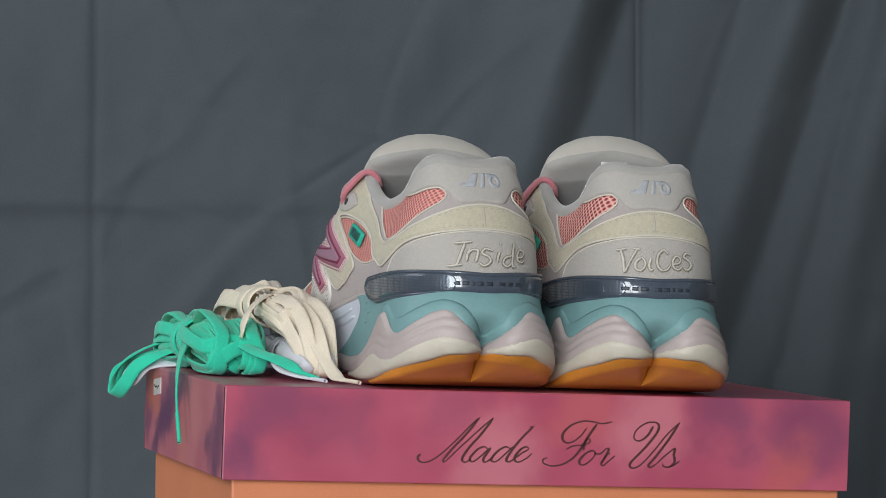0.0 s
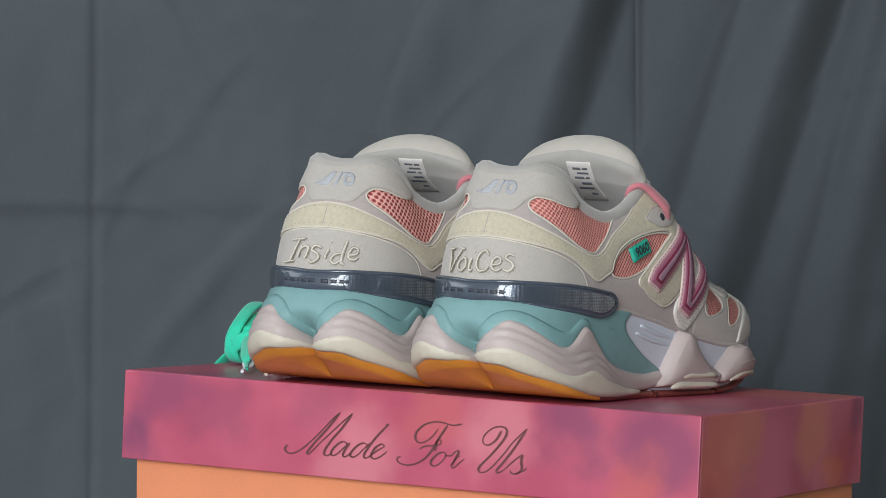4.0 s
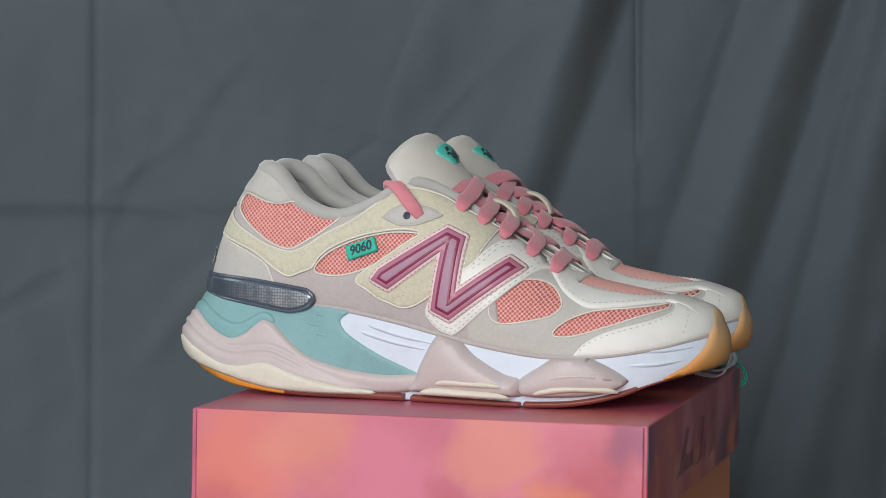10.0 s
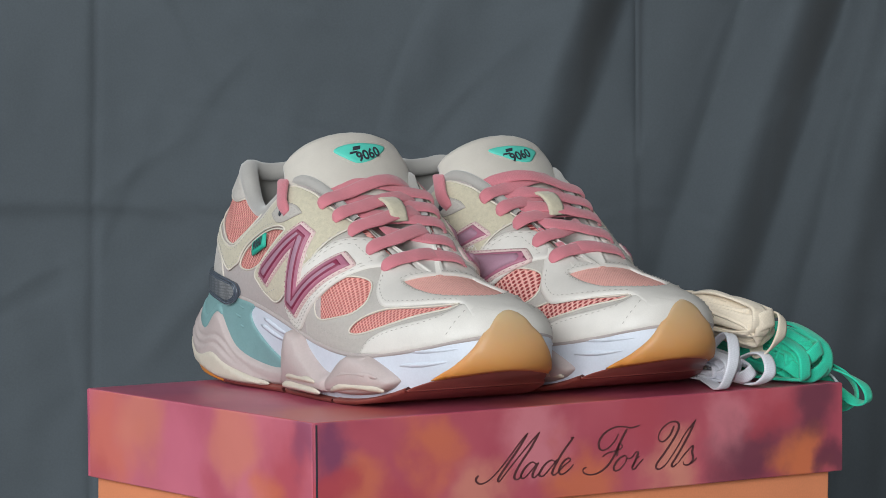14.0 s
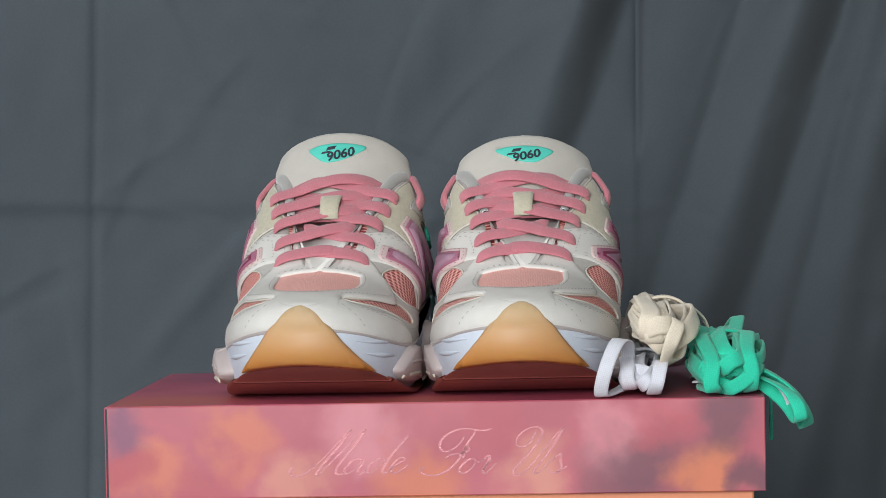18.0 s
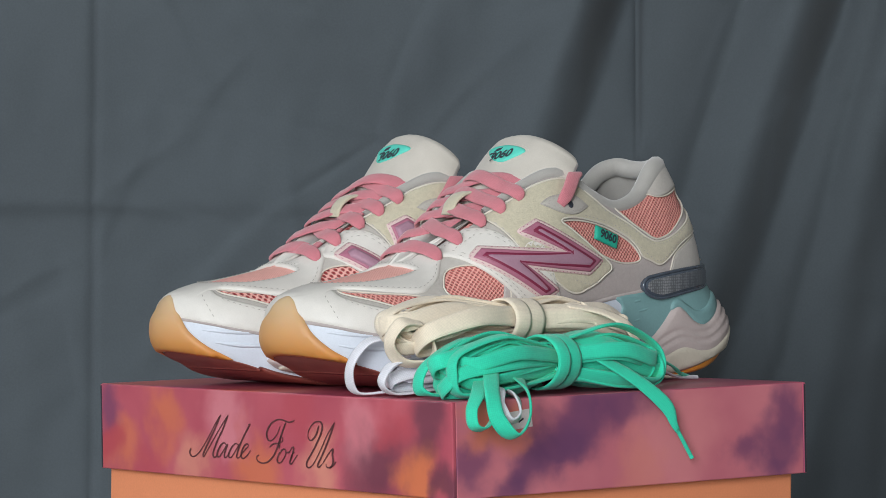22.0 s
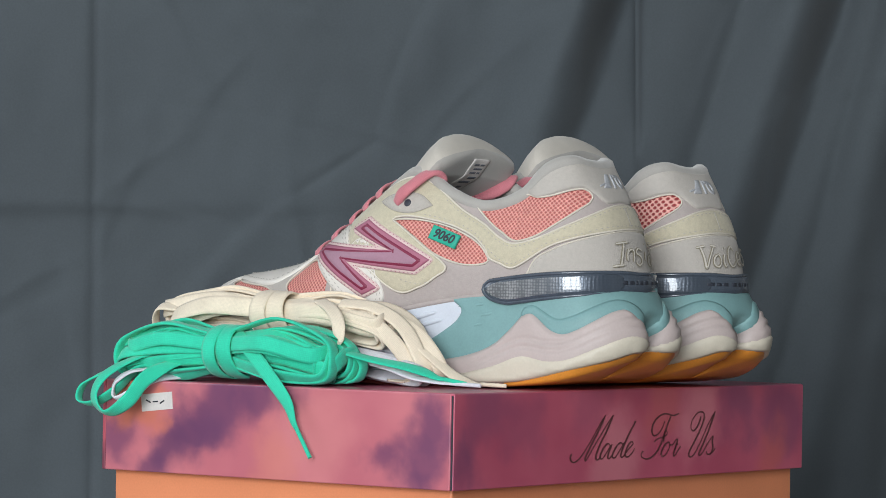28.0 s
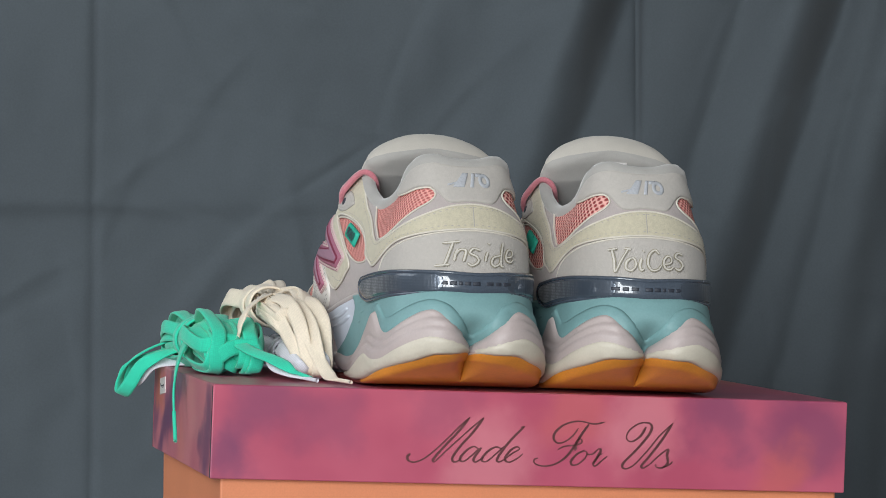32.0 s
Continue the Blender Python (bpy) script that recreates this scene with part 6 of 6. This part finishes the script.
piece("stitching", "thread_grey", stitches(tab_top, seam([(76.3, -16.5), (76.8, 0), (76.3, 17.5)]), 2.6), "throat_tab")

# rolled lower edge of the upper, where it meets the sole
foot_line = UPPER.sheet[:, 0] + UPPER.normals.reshape(UPPER.sheet.shape)[:, 1] * 0.7 + np.array([0, 0, 0.7])
piece("lower_edge", "suede_pink", tube(foot_line, 1.5, 8), "", "rolled pale edge above the sole")


# ---- bundles of spare laces on the lid ----
def hank(label, material, a, b, knot, radius, loops, wide, seed, flat=0.8, lanes=4):
    """A lace folded to and fro from a to b (mm over the lid) and tied round its middle at knot (0 to 1)."""
    rnd = random.Random(seed)
    top = new("lace_bundle")
    tagged(top, label=label, category="shoelaces", group="spare laces")
    top.matrix_basis = TILT
    a, b = np.array(a, float), np.array(b, float)
    ax = (b - a) / np.linalg.norm(b - a)
    across = np.cross((0, 0, 1.0), ax)
    across /= np.linalg.norm(across)
    up = np.cross(ax, across)
    mid = a + (b - a) * knot
    for end, sgn in ((a, -1), (b, 1)):
        for k in range(loops):
            # loops nest inside one another, in lanes that lie side by side
            nest, lane = 1 - (k // lanes) / math.ceil(loops / lanes), (k % lanes) - (lanes - 1) / 2
            reach = np.linalg.norm(end - mid) * (0.74 + 0.26 * nest + rnd.uniform(-0.08, 0.04))
            o1 = across * (lane * wide * 0.95 + rnd.uniform(-3, 3)) + up * radius * flat * nest * rnd.uniform(0.75, 1.1)
            o2 = across * (lane * wide * 0.95 + rnd.uniform(-3, 3)) - up * radius * flat * nest * rnd.uniform(0.3, 1.0)
            turned = k % 3 != 0
            if turned:
                an = rnd.uniform(0.1, math.pi - 0.1)
                o1 = (across * math.cos(an) * 1.25 + up * math.sin(an) * flat) * radius * rnd.uniform(0.55, 0.98)
                an += rnd.choice((-1, 1)) * rnd.uniform(1.2, 2.3)
                o2 = (across * math.cos(an) * 1.25 + up * math.sin(an) * flat) * radius * rnd.uniform(0.3, 0.9)
            d = (o1 - o2) / (np.linalg.norm(o1 - o2) + 1e-6)
            e = ax * sgn
            sag, low_end = np.array([0, 0, rnd.uniform(-2.0, 1.0)]), np.array([0, 0, -rnd.uniform(0.15, 0.4) * radius])
            pts = [mid + o1 * 0.5, mid + e * reach * 0.22 + o1 * 0.78, mid + e * reach * 0.55 + o1 * 1.06 + sag, mid + e * reach * 0.92 + o1 * 0.8 + sag + low_end, mid + e * reach + (o1 + o2) * 0.46 + sag + low_end,
                   mid + e * reach * 0.92 + o2 * 0.8 + sag + low_end, mid + e * reach * 0.55 + o2 * 1.06 + sag, mid + e * reach * 0.22 + o2 * 0.78, mid + o2 * 0.5]
            tip_ = across * rnd.uniform(-0.35, 0.35)
            nor = [o1, o1 + d, o1 / radius + d, e + d, e * 2, e - d, o2 / radius - d, o2 - d, o2] if turned else [d + tip_, d, d + tip_, e + d, e * 2, e - d, tip_ - d, -d, -d - tip_]
            nor = [np.asarray(q) / (np.linalg.norm(q) + 1e-6) for q in nor]
            for q in pts:
                q[2] = max(q[2], 1.2 + wide * 0.18)
            v, f, u = ribbon(pts, wide * rnd.uniform(0.95, 1.08), 1.9, normals=nor, n=64)
            v[:, 2] = np.maximum(v[:, 2], 0.0003)
            obj("strand", v, f, M[material], top, "", u)
    # turns of lace that tie the middle
    for k in range(2):
        c = mid + ax * (k - 0.5) * wide * 0.75
        pts, nor = [], []
        for j in range(15):
            w = 2 * math.pi * j / 14 - math.pi / 2
            o = across * math.cos(w) * 1.12 + up * math.sin(w) * 0.92
            pts.append(c + o * (radius * (0.8 + 0.05 * math.sin(w * 2 + k)) + 0.9 * k) + ax * (j / 14 - 0.5) * (7 - 9 * k))
            nor.append(o)
        v, f, u = ribbon(pts, wide * (1.25 - 0.2 * k), 1.9, normals=nor, n=70)
        v[:, 2] = np.maximum(v[:, 2], 0.0003)
        obj("knot_turn", v, f, M[material], top, "", u)
    return top


def tail(top, material, pts, nor, wide, tip=True, tip_material=None):
    """A loose end that runs out into a stiff tip."""
    if tip:
        w = [wide] * (len(pts) - 2) + [wide * 0.55, 2.4]
        v, f, u = ribbon(pts[:-1] + [tuple((np.array(pts[-2]) * 0.75 + np.array(pts[-1]) * 0.25))], w, 1.5, normals=nor, n=48)
        obj("loose_end", v, f, M[material], top, "", u)
        p, q = np.array(pts[-2]), np.array(pts[-1])
        v, f, u = tube(np.linspace(p * 0.85 + q * 0.15, q, 8), 1.15, 8)
        obj("tip", v, f, M[tip_material or material], top, "stiff lace tip", u)
    else:
        v, f, u = ribbon(pts, wide, 1.5, normals=nor, n=72)
        obj("loose_loop", v, f, M[material], top, "", u)


GREEN = hank("bright green flat laces tied in a bundle on the lid", "green_lace", (-22, 140, 17), (132, 149, 17), 0.51, 19.0, 18, 8.4, 3, 0.9, 4)
CREAMB = hank("cream flat laces tied in a bundle against the shoe", "cream_lace", (-24, 106, 37), (136, 114, 40), 0.48, 15.5, 11, 10.6, 8, 0.9, 3)
WHITEB = hank("white flat laces bundled under the other laces", "white_lace", (-46, 102, 11), (126, 98, 13), 0.5, 11.0, 6, 8.0, 12, 0.9, 3)
# loops and ends of the green lace that hang over the edge of the lid
tail(GREEN, "green_lace", [(94, 146, 17), (108, 164, 13), (119, 180, 3), (121, 187, -9), (111, 187.5, -18), (99, 184, -11), (93, 177, 1), (88, 162, 9), (82, 148, 12)],
     [(0, .3, 1), (.3, .6, .8), (.3, 1, .4), (.4, .9, 0), (0, .4, -1), (-.9, .6, -.2), (-.8, .6, .2), (-.3, .4, .9), (0, 0, 1)], 8.6, tip=False)
tail(GREEN, "green_lace", [(100, 148, 13), (114, 163, 9), (126, 176, 3), (134, 182, -4), (134, 184, -12), (125, 182, -13), (114, 176, -5), (111, 164, 5), (104, 152, 9)],
     [(0, .2, 1), (.2, .5, 1), (.4, .5, 1), (1, .4, 0), (.5, .3, -1), (-.2, .4, -1), (-.5, .4, -.8), (-.4, .4, -.6), (0, 0, -1)], 7.6, tip=False)
tail(GREEN, "green_lace", [(60, 140, 27), (48, 152, 27), (30, 161, 17), (12, 168, 5), (-3, 171.5, -8), (-8, 172, -18), (-20, 172, -37)], [(0, 0, 1), (0, .5, 1), (0, .8, .8), (.1, 1, .4), (.2, 1, 0), (.2, 1, 0), (.2, 1, 0)], 8.0)
for across, far, drop, lean in ((-12, -5, 3, .1), (-5, 4, 0, .9), (2, -2, 3, .4), (8, -9, -4, 1.2)):
    tail(CREAMB, "cream_lace", [(6, 113 + across, 42 + drop), (-14, 109 + across, 40 + drop), (-32 - far * 0.5, 105 + across, 30 + drop), (-43 - far, 102 + across * 0.8, 16), (-46 - far, 100 + across * 0.6, 7), (-40 - far, 99 + across * 0.5, 3.0), (-24, 102 + across, 3.5)],
         [(0, .2 + lean, 1), (-.2, .3 + lean, 1), (-.6, .3 + lean, .7), (-.9, .3 + lean, .3), (-.8, .2, -.5), (0, 0, -1), (0, 0, -1)], 8.8, tip=False)
tail(CREAMB, "cream_lace", [(-30, 104, 30), (-44, 100, 18), (-56, 96, 8), (-64, 94, 4), (-70, 92, 2.6), (-86, 86, 2.0)], [(-.4, .4, 1), (-.5, .4, .8), (-.4, .4, .8), (-.2, .4, .9), (-.1, .3, 1), (0, .3, 1)], 7.5)
tail(CREAMB, "cream_lace", [(20, 116, 46), (4, 126, 42), (-6, 133, 36), (-10, 136, 30), (-12, 137, 26), (-8, 138, 14)], [(0, .3, 1), (-.2, .6, .8), (-.3, .9, .4), (-.3, 1, .2), (-.2, 1, 0), (0, 1, 0)], 7.5)
tail(GREEN, "green_lace", [(-10, 140, 20), (-30, 132, 15), (-44, 124, 12), (-54, 118, 9), (-60, 114, 6), (-74, 106, 3)], [(0, .2, 1), (0, .4, 1), (-.2, .5, 1), (-.2, .5, .9), (-.2, .5, .9), (-.2, .5, .9)], 7.5)
tail(CREAMB, "cream_lace", [(120, 118, 40), (133, 120, 40), (138, 116, 30), (130, 113, 20), (118, 116, 18), (112, 120, 24), (116, 121, 36)], [(.2, .5, 1), (.8, .5, .6), (1, .2, 0), (.3, .5, -1), (-.4, .6, -.8), (-1, .4, 0), (-.3, .4, .8)], 8.0, tip=False)
tail(WHITEB, "white_lace", [(96, 92, 14), (114, 92, 28), (130, 87, 30), (139, 81, 17), (134, 78, 2.5), (116, 85, 2.5), (98, 92, 5)], [(0, 0, 1), (-.2, 0, 1), (.8, 0, .7), (1, -.1, 0), (.4, 0, -1), (0, 0, -1), (0, 0, -1)], 8.0, tip=False)
tail(WHITEB, "white_lace", [(100, 106, 8), (118, 110, 18), (132, 110, 18), (138, 108, 9), (130, 106, 2.5), (114, 106, 2.5), (98, 106, 4)], [(0, 0, 1), (-.2, 0, 1), (.8, 0, .7), (1, -.1, 0), (.4, 0, -1), (0, 0, -1), (0, 0, -1)], 8.0, tip=False)
tail(WHITEB, "white_lace", [(-20, 118, 12), (-36, 122, 10), (-48, 120, 6), (-58, 114, 4), (-66, 110, 3), (-82, 104, 2.2)], [(0, 0, 1), (0, .2, 1), (0, .3, 1), (0, .3, 1), (0, .3, 1), (0, .3, 1)], 7.0)
tail(WHITEB, "white_lace", [(88, 128, 5), (98, 150, 6), (108, 170, 5), (114, 178, -2), (110, 181, -10), (101, 179, -8), (96, 170, 1), (90, 152, 3), (84, 132, 3.5)],
     [(0, 0, 1), (0, .3, 1), (.3, .6, .8), (.6, .9, 0), (0, .4, -1), (-.9, .6, -.2), (-.6, .6, .6), (-.3, .4, .9), (0, 0, 1)], 7.6, tip=False)
BUNDLES = [GREEN, CREAMB, WHITEB]


def build_shoe(name, side, at, label):
    """side 1: right, -1: left."""
    top = new(name)
    top.matrix_basis = at
    tagged(top, label=label, category="shoe", group="pair of sneakers")
    made = {}
    for nm, parent, material, lab, geo, smooth, key in PIECES:
        if key.endswith(":right") and side < 0 or key.endswith(":left") and side > 0:
            continue
        v, f, u = geo if side > 0 else mirror_geo(geo)
        if side > 0 and "tongue" in (nm, parent):
            # this shoe's tongue stands a little higher
            v = np.array(v)
            v[:, 2] += 0.0036 * np.clip((v[:, 2] - 0.108) / 0.026, 0, 1)
        ob = obj(nm, v, f, M[material], made.get(parent, top), lab, u, smooth)
        made[key.split(":")[0]] = ob
    return top


RIGHT = build_shoe("sneaker", 1, TILT @ pose(0.0010, -0.0733, 0.0008, 0, 0, -2.9), "chunky cream and coral sneaker standing on the box lid")
LEFT = build_shoe("sneaker", -1, TILT @ pose(-0.0016, 0.0331, 0.0008, 0, 0, 1.4), "chunky cream and coral sneaker beside bundles of spare laces")


def motions():
    """The box turns on the spot, and everything on it turns with it."""
    for thing in TURNING:
        base = thing.matrix_basis.copy()
        walk(thing, [(t, Matrix.Rotation(radians(a), 4, "Z") @ base) for t, a in zip(TIMES, TURNS)])


TURNING = [BOX, RIGHT, LEFT, *BUNDLES]
motions()
